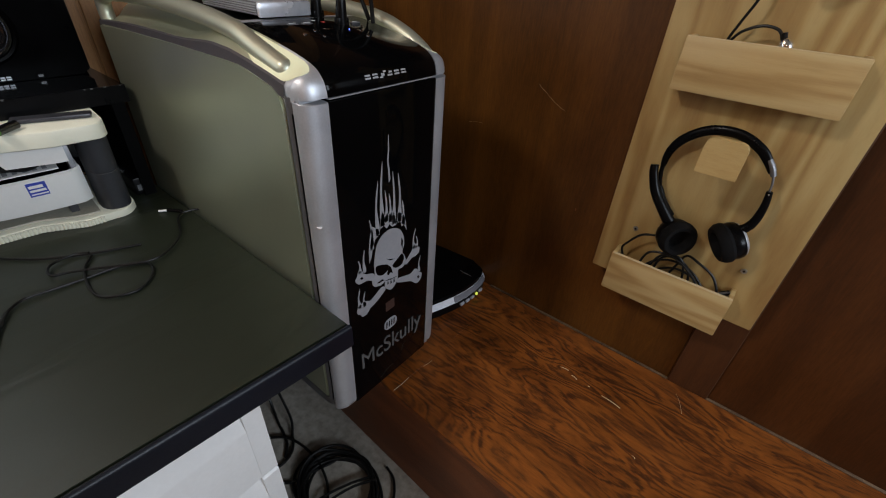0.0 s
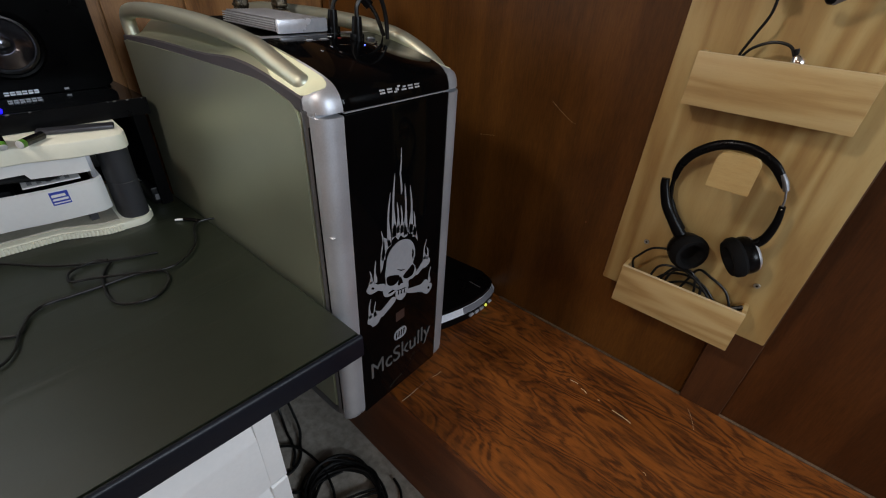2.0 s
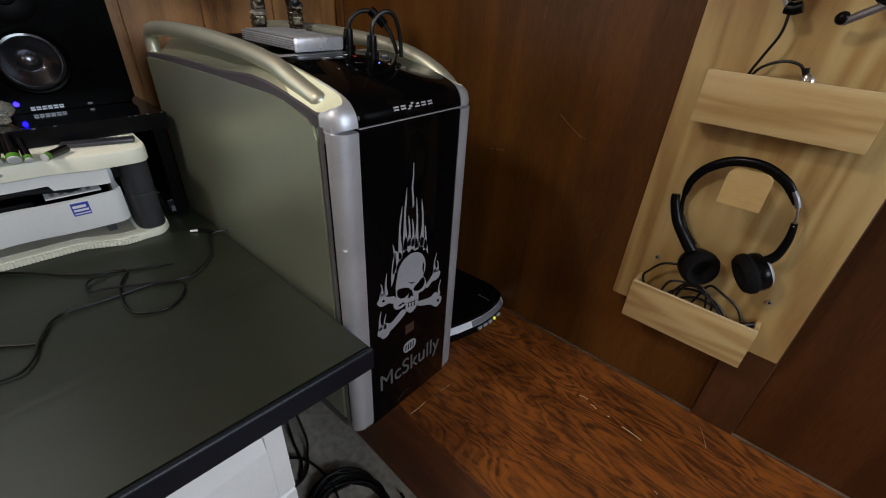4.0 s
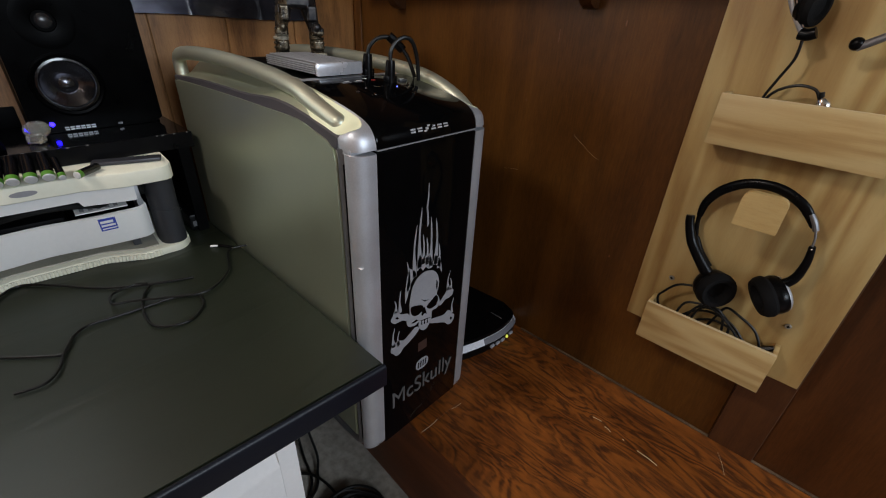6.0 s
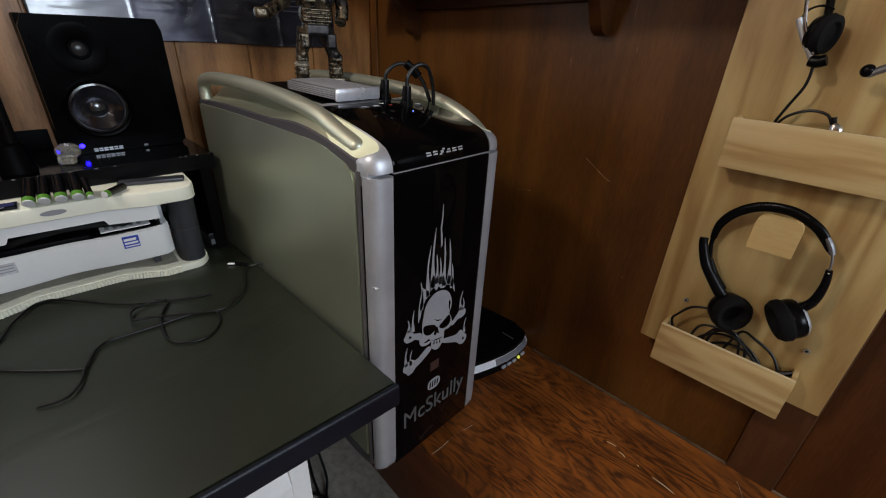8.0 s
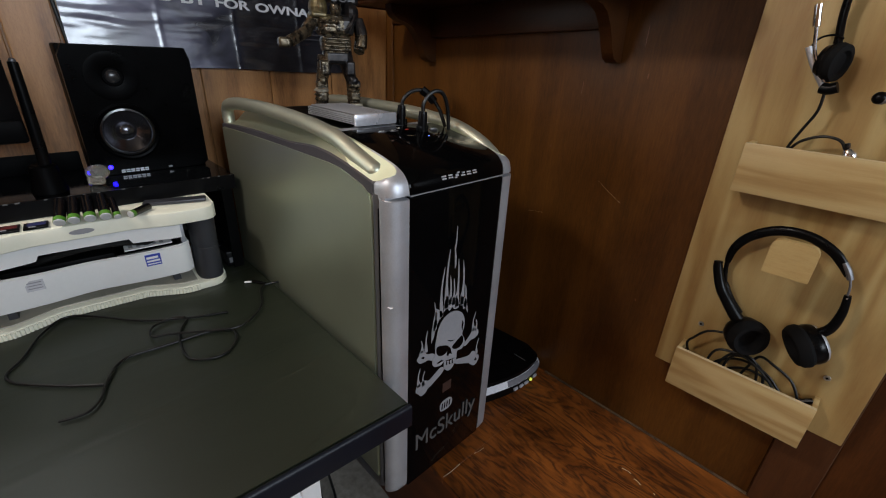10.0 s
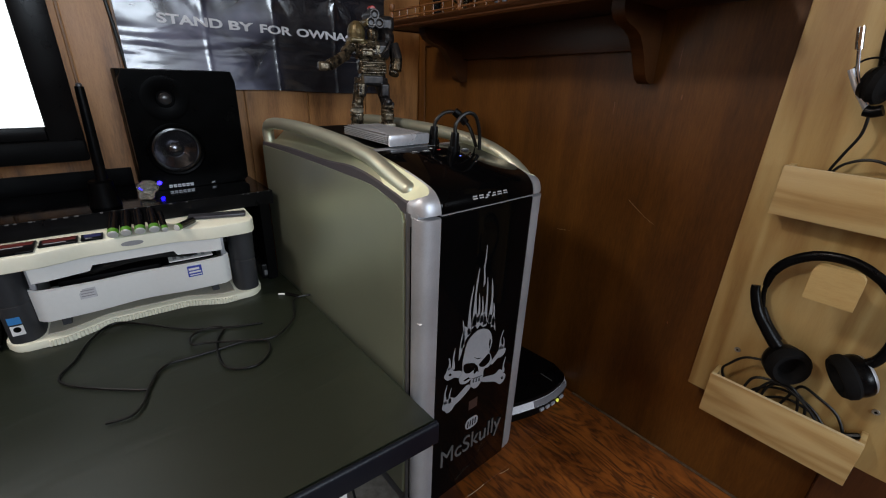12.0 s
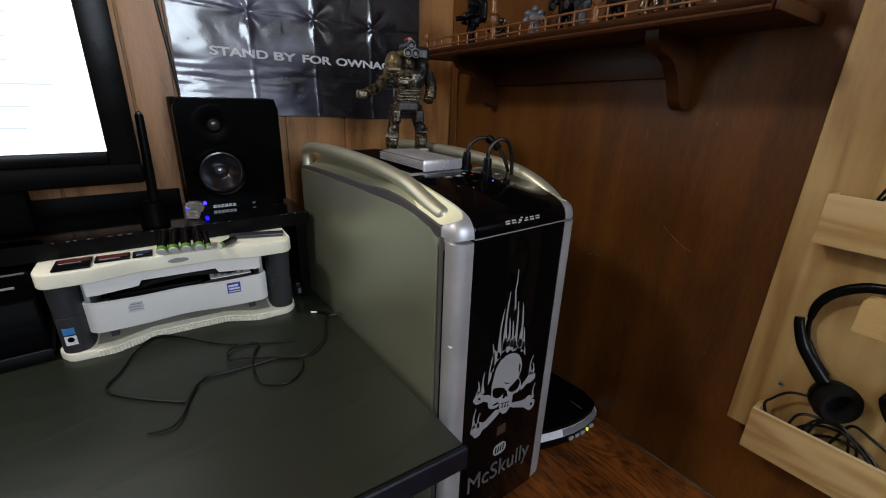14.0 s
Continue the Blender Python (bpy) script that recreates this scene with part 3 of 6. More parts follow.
# glossy cover over the top, and the door
rows = [[pcp(d - nd * o, u, z - nz * o) for u, o in ((0.0345, 0.006), (0.0345, 0.0005), (0.0365, -0.0006), (0.128, -0.0012), (0.2185, -0.0006), (0.2205, 0.0005), (0.2205, 0.006))] for d, z, nd, nz in along([q for q in TOP if q[0] <= 0.1651])]
cover = part("top_cover", add_loft(bmesh.new(), rows, closed=True, caps=True), M_gloss, pc, "glossy black curved top cover")
part("seam", box(-0.004, 0.0004, 0.0345, 0.2205, 0.5812, 0.5826), M_silver, pc)
part("top_panel", add_loft(bmesh.new(), [[pcp(d, u, z + o) for u, o in ((0.060, -0.034), (0.060, -0.0045), (0.195, -0.0045), (0.195, -0.034))] for d, z in TOP if d > 0.16], closed=True, caps=True), M_matte, pc, "matt black recessed top panel")
# far slope is coloured black to stand for a dark gap, not pewter
for u0, u1 in ((0.0337, 0.0602), (0.2213, 0.1948)):
    part("deck_slope", add_loft(bmesh.new(), [[pcp(d, u, z + o) for u, o in ((u0, -0.036), (u0, -0.0275 * min(1.0, (d - 0.155) / 0.05)), ((u0 + u1) / 2, -0.0145 * min(1.0, (d - 0.155) / 0.05)), (u1, -0.004), (u1, -0.036))] for d, z in TOP if d > 0.166], closed=True, caps=True), M_side if u0 < 0.1 else M_matte, pc, "sloping deck")
part("top_strip", add_loft(bmesh.new(), [[pcp(d, u, z) for u, z in ((0.036, 0.628), (0.036, 0.6385), (0.219, 0.6385), (0.219, 0.628))] for d in (0.167, 0.186)], closed=True, caps=True), M_silver, pc, "satin silver cross strip")
door = part("front_door", box(-0.018, 0.0, 0.0345, 0.2205, 0.0375, 0.5795, bevel=0.0012), M_gloss, pc, "glossy black front door with a grey decal")


def front(u, z, o):
    return Vector((o, u, z))


def decal(name, outline, material, lift=0.0006, label=""):
    part(name, add_prism(bmesh.new(), outline, lambda u, z: front(u, z, 0.0), lambda u, z: front(u, z, lift)), material, door, label, smooth=False)


def oval(cu, cz, a, b, n=28, turn=0.0, power=2.0):
    out = []
    for k in range(n):
        t = 2 * math.pi * k / n
        x, y = a * math.copysign(abs(math.cos(t)) ** (2 / power), math.cos(t)), b * math.copysign(abs(math.sin(t)) ** (2 / power), math.sin(t))
        out.append((cu + x * math.cos(turn) - y * math.sin(turn), cz + x * math.sin(turn) + y * math.cos(turn)))
    return out


def curve_round(pts, n=4):
    """A closed smooth outline through a few points."""
    p = [Vector((x, y)) for x, y in pts]
    out = []
    for i in range(len(p)):
        p0, p1, p2, p3 = p[i - 1], p[i], p[(i + 1) % len(p)], p[(i + 2) % len(p)]
        for k in range(n):
            t = k / n
            q = 0.5 * (2 * p1 + (p2 - p0) * t + (2 * p0 - 5 * p1 + 4 * p2 - p3) * t * t + (3 * p1 - p0 - 3 * p2 + p3) * t**3)
            out.append((q.x, q.y))
    return out


def flame(u, z, h, w, sway):
    """A wavering tongue of flame."""
    left, right = [], []
    for k in range(11):
        f = k / 10
        c = u + sway * math.sin(f * 4.2) * f
        ww = 0.78 * w * (1 - f) ** 0.8 * (1 + 0.25 * math.sin(f * 9)) + 0.0002
        left.append((c - ww, z + h * f))
        right.append((c + ww, z + h * f))
    return left + right[::-1]


for args in ((0.100, 0.372, 0.088, 0.0045, -0.004), (0.110, 0.384, 0.102, 0.0050, -0.003), (0.118, 0.388, 0.053, 0.0040, 0.002), (0.126, 0.384, 0.049, 0.0040, 0.002), (0.134, 0.374, 0.091, 0.0045, 0.002), (0.146, 0.376, 0.083, 0.0048, 0.003), (0.154, 0.366, 0.046, 0.0045, 0.002), (0.087, 0.352, 0.053, 0.0042, 0.003),
             (0.070, 0.318, 0.041, 0.0036, -0.002), (0.061, 0.322, 0.024, 0.0034, 0.002), (0.056, 0.255, 0.038, 0.0036, -0.003), (0.066, 0.252, 0.030, 0.0032, -0.003), (0.181, 0.308, 0.039, 0.0034, -0.004), (0.188, 0.306, 0.026, 0.0030, 0.003), (0.196, 0.250, 0.034, 0.0032, -0.003)):
    decal("flame", flame(*args), M_decal)
decal("top_flame", [(0.1245, 0.450), (0.1275, 0.455), (0.1265, 0.470), (0.1245, 0.482), (0.1262, 0.500), (0.1258, 0.520), (0.1246, 0.520), (0.1240, 0.500), (0.1218, 0.484), (0.1235, 0.468)], M_decal)
decal("crest", [(0.105, 0.380), (0.106, 0.398), (0.110, 0.408), (0.116, 0.398), (0.120, 0.402), (0.126, 0.397), (0.131, 0.402), (0.136, 0.390), (0.1395, 0.374), (0.134, 0.379), (0.129, 0.375), (0.124, 0.381), (0.118, 0.376), (0.112, 0.384)], M_decal)
decal("crest", [(0.140, 0.380), (0.144, 0.394), (0.150, 0.390), (0.156, 0.384), (0.160, 0.370), (0.1625, 0.354), (0.156, 0.366), (0.148, 0.374)], M_decal)
decal("crest", [(0.0805, 0.330), (0.0805, 0.352), (0.084, 0.376), (0.089, 0.392), (0.094, 0.388), (0.101, 0.382), (0.104, 0.374), (0.095, 0.368), (0.0885, 0.356), (0.0855, 0.340)], M_decal)
decal("bone", curve_round([(0.160, 0.2905), (0.175, 0.305), (0.179, 0.314), (0.186, 0.315), (0.189, 0.308), (0.195, 0.304), (0.194, 0.294), (0.184, 0.290), (0.176, 0.291), (0.163, 0.284)]), M_decal)
decal("bone", curve_round([(0.140, 0.266), (0.172, 0.258), (0.184, 0.262), (0.191, 0.258), (0.195, 0.250), (0.203, 0.243), (0.202, 0.232), (0.193, 0.226), (0.184, 0.231), (0.173, 0.241), (0.141, 0.257)]), M_decal)
decal("bone", curve_round([(0.088, 0.306), (0.072, 0.314), (0.066, 0.323), (0.058, 0.326), (0.055, 0.319), (0.051, 0.312), (0.057, 0.303), (0.065, 0.301), (0.075, 0.300), (0.088, 0.292)]), M_decal)
decal("bone", curve_round([(0.104, 0.269), (0.080, 0.257), (0.069, 0.262), (0.060, 0.262), (0.052, 0.258), (0.050, 0.247), (0.056, 0.240), (0.061, 0.233), (0.071, 0.234), (0.077, 0.241), (0.087, 0.244), (0.112, 0.259)]), M_decal)
decal("skull", curve_round([(0.0925, 0.340), (0.0955, 0.353), (0.104, 0.365), (0.118, 0.3715), (0.133, 0.370), (0.147, 0.361), (0.155, 0.345), (0.156, 0.329), (0.152, 0.316), (0.157, 0.306), (0.1605, 0.292), (0.153, 0.284), (0.142, 0.284), (0.141, 0.268), (0.133, 0.255), (0.123, 0.2525), (0.112, 0.263), (0.111, 0.277), (0.103, 0.2745), (0.088, 0.280), (0.084, 0.294), (0.090, 0.304), (0.0895, 0.322)]), M_decal, 0.0010)
decal("eye_socket", curve_round([(0.0935, 0.317), (0.106, 0.314), (0.119, 0.307), (0.1185, 0.298), (0.108, 0.2935), (0.097, 0.298), (0.092, 0.308)]), M_gloss, 0.0015)
decal("eye_socket", curve_round([(0.1285, 0.300), (0.140, 0.308), (0.151, 0.313), (0.1555, 0.302), (0.150, 0.292), (0.137, 0.2915)]), M_gloss, 0.0015)
decal("nose", curve_round([(0.1225, 0.303), (0.1165, 0.291), (0.1195, 0.286), (0.1235, 0.289), (0.1285, 0.286)]), M_gloss, 0.0015)
for pts in ([(0.0935, 0.284), (0.105, 0.2855), (0.112, 0.2785), (0.108, 0.2815), (0.098, 0.2815)], [(0.112, 0.2785), (0.124, 0.276), (0.139, 0.2725), (0.124, 0.274)], [(0.116, 0.268), (0.1175, 0.278), (0.119, 0.268)], [(0.123, 0.266), (0.1245, 0.276), (0.126, 0.266)], [(0.130, 0.264), (0.1315, 0.275), (0.133, 0.264)], [(0.1495, 0.345), (0.1530, 0.338), (0.1515, 0.322), (0.1490, 0.332)], [(0.114, 0.322), (0.1235, 0.316), (0.1335, 0.312), (0.1235, 0.3135)], [(0.060, 0.312), (0.0635, 0.314), (0.0665, 0.310), (0.063, 0.309)], [(0.191, 0.240), (0.194, 0.243), (0.197, 0.238), (0.193, 0.236)]):
    decal("crack", pts, M_gloss, 0.0015)
decal("small_square", [(0.112, 0.2085), (0.1325, 0.2085), (0.1325, 0.2285), (0.112, 0.2285)], plain("dim_badge", (0.055, 0.03, 0.025), 0.4), 0.0006, "dim brown square badge")
decal("oval_badge", oval(0.1225, 0.1755, 0.0155, 0.0125, 28, 0, 2.6), M_decal, 0.0008, "silver oval maker's badge")
for k in range(4):
    decal("badge_bar", [(0.111 + 0.006 * k, 0.169), (0.1135 + 0.006 * k, 0.169), (0.1145 + 0.006 * k, 0.1825), (0.112 + 0.006 * k, 0.1825)], M_gloss, 0.0013)
lettering("lettering", "McSkully", 0.053, Matrix(((0, 0, 1, 0.0006), (1, 0, 0, 0.1265), (0, 1, 0, 0.1290), (0, 0, 0, 1))), M_decal2, door, "dull grey lettering", squeeze=0.83)

# maker's mark on the curve as slanted bars, and the little controls


def on_top(d, u, lift=0.0015):
    for (d0, z0), (d1, z1) in zip(TOP, TOP[1:]):
        if d0 <= d <= d1:
            return pcp(d, u, z0 + (z1 - z0) * (d - d0) / (d1 - d0) + lift)


for k in range(6):
    u = 0.0905 + k * 0.0122
    bm = bmesh.new()
    strokes = ((0.0, 0.0085, 0.62, 1.0), (0.0, 0.0085, 0.0, 0.38)) if k != 2 else ((-0.001, 0.004, -0.2, 0.15), (0.002, 0.0075, 0.2, 0.8), (0.006, 0.011, 0.9, 1.3))
    for a, b, c, d in strokes:
        add_box(bm, -0.0005, 0.0006, u + a, u + b, 0.5938 + 0.0054 * c, 0.5938 + 0.0054 * d)
    bm.transform(Matrix.Translation((-0.0022, 0, 0.597)) @ Matrix.Rotation(radians(-24), 4, "Y") @ Matrix.Translation((0, 0, -0.597)))
    part("logo_bar", bm, M_silver, cover, "slanted silver mark")
for d, u, r in ((0.098, 0.082, 0.004), (0.086, 0.102, 0.003), (0.108, 0.104, 0.0028), (0.096, 0.172, 0.0026), (0.075, 0.165, 0.0026), (0.11, 0.185, 0.0022)):
    p = on_top(d, u, 0.0)
    part("button", add_cyl(bmesh.new(), p, p + Vector((0.0002, 0, 0.0018)), r * 0.75, seg=14), M_chrome, cover)
for d, u in ((0.138, 0.092), (0.138, 0.114), (0.128, 0.188)):
    p = on_top(d, u, 0.0)
    part("socket", add_box(bmesh.new(), p.x - 0.0038, p.x + 0.0038, p.y - 0.0072, p.y + 0.0072, p.z - 0.0006, p.z + 0.0014, bevel=0.0005), M_dsilver, cover, "metal-rimmed socket")
    part("socket_slot", add_box(bmesh.new(), p.x - 0.0022, p.x + 0.0022, p.y - 0.0056, p.y + 0.0056, p.z + 0.0012, p.z + 0.0018), M_matte, cover)
    part("socket_tongue", add_box(bmesh.new(), p.x - 0.0006, p.x + 0.0008, p.y - 0.0048, p.y + 0.0048, p.z + 0.0016, p.z + 0.0022), M_paper, cover)
for d, u, mt in ((0.150, 0.133, M_paper), (0.139, 0.141, M_red)):
    p = on_top(d, u, 0.0)
    part("jack_ring", add_turned(bmesh.new(), [(0.0034, 0.0), (0.0034, 0.0013), (0.0016, 0.0013), (0.0014, 0.0004)], p, (0, 0, 1), 16), mt, cover, "coloured audio jack ring")
for d, u in ((0.112, 0.128), (0.108, 0.176)):
    arc = [on_top(d + 0.004 * math.sin(a), u + 0.0075 * math.cos(a), 0.0010) for a in (math.pi * (1.05 + 0.09 * q) for q in range(11))]
    part("button_rim", add_tube(bmesh.new(), arc, 0.0007, 6, 1), M_chrome, cover, "bright curved button rim")
p = on_top(0.101, 0.155, 0.0)
part("power_light", add_cyl(bmesh.new(), p, p + Vector((0, 0, 0.0020)), 0.0009, seg=10), glow("blue_light", (0.12, 0.18, 1.0), 3), cover, "small blue light")
part("rail_scuff", box(-0.0105, -0.0030, 0.0036, 0.0080, 0.4240, 0.4246), M_paper, pc, "pale scuff on the rail")

# ---- wall organiser ----
org = thing("wall_organiser", (0.358, 0.50, 0.22), "pale pine wall board with two open bins and a hook block", "organiser")
part("back_board", box(0.215, 0.5005, 0.491, 0.5125, 0.220, 1.30, bevel=0.002), M_pine, org, "knotty pale pine board")


def bin_at(z0, z1, x0=0.2535, x1=0.4545):
    b = part("bin", box(x0, x1, 0.4505, 0.457, z0, z1, bevel=0.0008), M_pinebin, org, "open pine bin")
    part("top_edge", box(x0 + 0.0006, x1 - 0.0006, 0.4509, 0.4566, z1, z1 + 0.0007), M_pineend, b, "pale cut edge")
    part("bin_side", box(x0, x0 + 0.007, 0.4572, 0.4907, z0, z1, bevel=0.0006), M_pinebin, b)
    part("bin_side", box(x1 - 0.007, x1, 0.4572, 0.4907, z0, z1, bevel=0.0006), M_pinebin, b)
    part("bin_floor", box(x0 + 0.0072, x1 - 0.0072, 0.4572, 0.4907, z0, z0 + 0.007), M_pinebin, b)


bin_at(0.207, 0.286)
bin_at(0.580, 0.650)
top = [(0.331, 0.490), (0.3835, 0.490), (0.3835, 0.528), (0.3825, 0.534), (0.379, 0.5385), (0.373, 0.5405), (0.341, 0.5405), (0.335, 0.5385), (0.332, 0.534), (0.331, 0.528)]
part("hook_block", add_prism(bmesh.new(), top, lambda x, z: Vector((x, 0.402, z)), lambda x, z: Vector((x, 0.413, z))), M_peg, org, "rounded maple hook face", smooth=False)
part("hook_arm", box(0.339, 0.3745, 0.4132, 0.4908, 0.492, 0.512, bevel=0.002), M_peg, org)
for x, z in ((0.271, 0.328), (0.450, 0.323), (0.271, 1.19), (0.45, 1.19)):
    bm = add_cyl(bmesh.new(), (x, 0.4905, z), (x, 0.4895, z), 0.0048, 0.0042, 18)
    sc = part("screw", bm, M_screw, org, "countersunk steel screw")
    part("screw_slot", add_cyl(bmesh.new(), (x, 0.4896, z), (x, 0.4892, z), 0.0022, seg=4), M_matte, sc)


# ---- headsets ----
hs = thing("headset", (0.355, 0.46, 0.33), "black wired headset hanging on the hook block", "headset")
band = [(0.2785, 0.478, 0.460), (0.2815, 0.474, 0.486), (0.2965, 0.470, 0.512), (0.326, 0.466, 0.5325), (0.362, 0.463, 0.5365), (0.392, 0.463, 0.5245), (0.408, 0.463, 0.510), (0.4185, 0.463, 0.496)]
part("headband", add_tube(bmesh.new(), band, lambda f: 0.0074 - 0.003 * abs(2 * f - 1) ** 3, 14, 8, 0.7), M_black, hs, "padded black headband")
part("band_cap", add_tube(bmesh.new(), [(0.4085, 0.462, 0.513), (0.416, 0.461, 0.504), (0.4215, 0.461, 0.493)], 0.0040, 10, 5), M_dsilver, hs, "grey band end")
part("slider", add_tube(bmesh.new(), [(0.4205, 0.461, 0.496), (0.425, 0.460, 0.482), (0.4265, 0.459, 0.468)], 0.0015, 8), M_dsilver, hs)
part("slider", add_tube(bmesh.new(), [(0.2785, 0.478, 0.462), (0.280, 0.476, 0.446), (0.286, 0.472, 0.425)], 0.0034, 8), M_black, hs)
yk = part("yoke", add_tube(bmesh.new(), [(0.4268, 0.459, 0.471), (0.4295, 0.458, 0.446), (0.4265, 0.457, 0.419), (0.416, 0.457, 0.402), (0.404, 0.458, 0.390)], lambda f: 0.0042 + 0.0046 * f, 12), M_black, hs)
part("yoke_pin", add_ball(bmesh.new(), (0.4272, 0.454, 0.468), 0.0014, 8), M_chrome, yk)
part("yoke", add_tube(bmesh.new(), [(0.286, 0.471, 0.427), (0.300, 0.467, 0.405), (0.318, 0.463, 0.385)], lambda f: 0.0042 + 0.004 * f, 12), M_black, hs)
part("microphone_boom", add_tube(bmesh.new(), [(0.2685, 0.466, 0.461), (0.2715, 0.464, 0.448), (0.284, 0.462, 0.420), (0.300, 0.461, 0.400), (0.316, 0.461, 0.382), (0.324, 0.462, 0.374)], lambda f: 0.0062 + 0.0040 * f, 12), M_black, hs, "black microphone boom")


def ear_cup(c, n, r, rim):
    c, n = Vector(c), Vector(n).normalized()
    shell = part("ear_cup", add_turned(bmesh.new(), [(0.45 * r, -0.014), (0.78 * r, -0.0115), (0.96 * r, -0.005), (r, 0.002), (0.97 * r, 0.008)], c, n, 28), M_black, hs, "round black ear cup")
    part("ear_pad", add_turned(bmesh.new(), [(0.95 * r, 0.0065), (1.07 * r, 0.012), (1.05 * r, 0.020), (0.90 * r, 0.0265), (0.68 * r, 0.0255), (0.52 * r, 0.018), (0.45 * r, 0.013), (0.02 * r, 0.012)], c, n, 28), M_foam, shell, "soft black pad")
    part("cup_ring", add_turned(bmesh.new(), [(0.72 * r, -0.0128), (0.86 * r, -0.0100), (0.90 * r, -0.0078), (0.85 * r, -0.0075)], c, n, 28), rim, shell)


ear_cup((0.334, 0.464, 0.356), (0.62, -0.76, 0.05), 0.0285, M_black)
ear_cup((0.416, 0.462, 0.382), (-0.74, -0.48, -0.42), 0.0300, M_silver)
cord = [(0.315, 0.462, 0.345), (0.289, 0.463, 0.335), (0.272, 0.465, 0.312), (0.2645, 0.468, 0.290), (0.285, 0.472, 0.250)]
part("cord", add_tube(bmesh.new(), cord, 0.0020, 8), M_rubber, hs, "thin black cord")
LOOPS = (((0.300, 0.250), (0.303, 0.290), (0.314, 0.311), (0.345, 0.316), (0.372, 0.306), (0.395, 0.285), (0.412, 0.262)),
         ((0.320, 0.245), (0.318, 0.280), (0.330, 0.308), (0.352, 0.318), (0.366, 0.308), (0.374, 0.280), (0.376, 0.245)),
         ((0.335, 0.245), (0.326, 0.278), (0.334, 0.304), (0.358, 0.312), (0.378, 0.296), (0.384, 0.268), (0.380, 0.245)),
         ((0.345, 0.250), (0.356, 0.292), (0.366, 0.320), (0.388, 0.316), (0.415, 0.300), (0.432, 0.272), (0.436, 0.250)),
         ((0.299, 0.255), (0.322, 0.286), (0.350, 0.300), (0.383, 0.292), (0.410, 0.268), (0.425, 0.248)),
         ((0.310, 0.250), (0.338, 0.274), (0.362, 0.286), (0.392, 0.276), (0.404, 0.252)))
for k, loop in enumerate(LOOPS):
    part("cord_loop", add_tube(bmesh.new(), [(x, 0.4625 + 0.0042 * k + 0.002 * math.sin(3 * i + k), z) for i, (x, z) in enumerate(loop)], 0.0021, 8, 7), M_rubber, hs)
part("plug", add_tube(bmesh.new(), [(0.418, 0.468, 0.268), (0.433, 0.470, 0.277), (0.447, 0.473, 0.286)], 0.0042, 8, 2), M_black, hs, "black plug")

hs2 = thing("headset", (0.36, 0.46, 0.70), "black and silver headset hung above the upper bin", "headset")
part("microphone_boom", add_tube(bmesh.new(), [(0.314, 0.456, 0.736), (0.3035, 0.453, 0.752), (0.2935, 0.450, 0.772), (0.2865, 0.448, 0.800)], 0.0021, 10), M_chrome, hs2, "silver microphone boom")
part("microphone", add_tube(bmesh.new(), [(0.2865, 0.448, 0.799), (0.2845, 0.447, 0.808), (0.2815, 0.446, 0.823)], 0.0042, 12, 3), M_chrome, hs2)
part("boom_mount", add_tube(bmesh.new(), [(0.285, 0.457, 0.776), (0.296, 0.457, 0.756), (0.309, 0.459, 0.737), (0.314, 0.460, 0.730)], lambda f: 0.0036 - 0.0006 * f, 10, 5), M_silver, hs2)
part("boom_joint", add_tube(bmesh.new(), [(0.313, 0.461, 0.729), (0.321, 0.459, 0.728), (0.329, 0.458, 0.731)], 0.0070, 12, 4), M_black, hs2)
part("cup_wire", add_tube(bmesh.new(), [(0.286, 0.462, 0.775), (0.292, 0.462, 0.786), (0.304, 0.463, 0.790), (0.316, 0.464, 0.786)], 0.0013, 8, 5), M_black, hs2)
for c, n, nm in (((0.308, 0.467, 0.760), (0.93, -0.36, -0.1), "left"), ((0.413, 0.463, 0.757), (-0.7, -0.6, 0.1), "right")):
    c, n = Vector(c), Vector(n).normalized()
    sh = part("ear_cup", add_turned(bmesh.new(), [(0.013, -0.007), (0.019, -0.004), (0.0215, 0.002), (0.020, 0.005)], c, n, 24), M_black, hs2)
    part("ear_pad", add_turned(bmesh.new(), [(0.021, 0.004), (0.0235, 0.009), (0.0215, 0.016), (0.015, 0.017), (0.012, 0.013), (0.001, 0.012)], c, n, 24), M_foam, sh)
part("headband", add_tube(bmesh.new(), [(0.312, 0.470, 0.775), (0.305, 0.468, 0.83), (0.315, 0.466, 0.885), (0.36, 0.464, 0.915), (0.41, 0.464, 0.885), (0.424, 0.466, 0.83), (0.418, 0.468, 0.775)], 0.0055, 12, 8, 0.6), M_black, hs2)
part("lower_arm", add_tube(bmesh.new(), [(0.372, 0.458, 0.718), (0.388, 0.456, 0.728), (0.410, 0.456, 0.742)], 0.0046, 10), M_dsilver, hs2)
part("arm_tip", add_ball(bmesh.new(), (0.371, 0.458, 0.722), 0.0075), M_black, hs2)
part("cord", add_tube(bmesh.new(), [(0.318, 0.460, 0.724), (0.318, 0.462, 0.700), (0.308, 0.466, 0.672), (0.300, 0.470, 0.645), (0.305, 0.474, 0.615), (0.32, 0.476, 0.592)], 0.0019, 8), M_rubber, hs2)
part("cord", add_tube(bmesh.new(), [(0.300, 0.472, 0.642), (0.312, 0.468, 0.660), (0.333, 0.464, 0.670), (0.352, 0.462, 0.668), (0.3605, 0.462, 0.657), (0.3625, 0.463, 0.651)], 0.0019, 8), M_rubber, hs2)
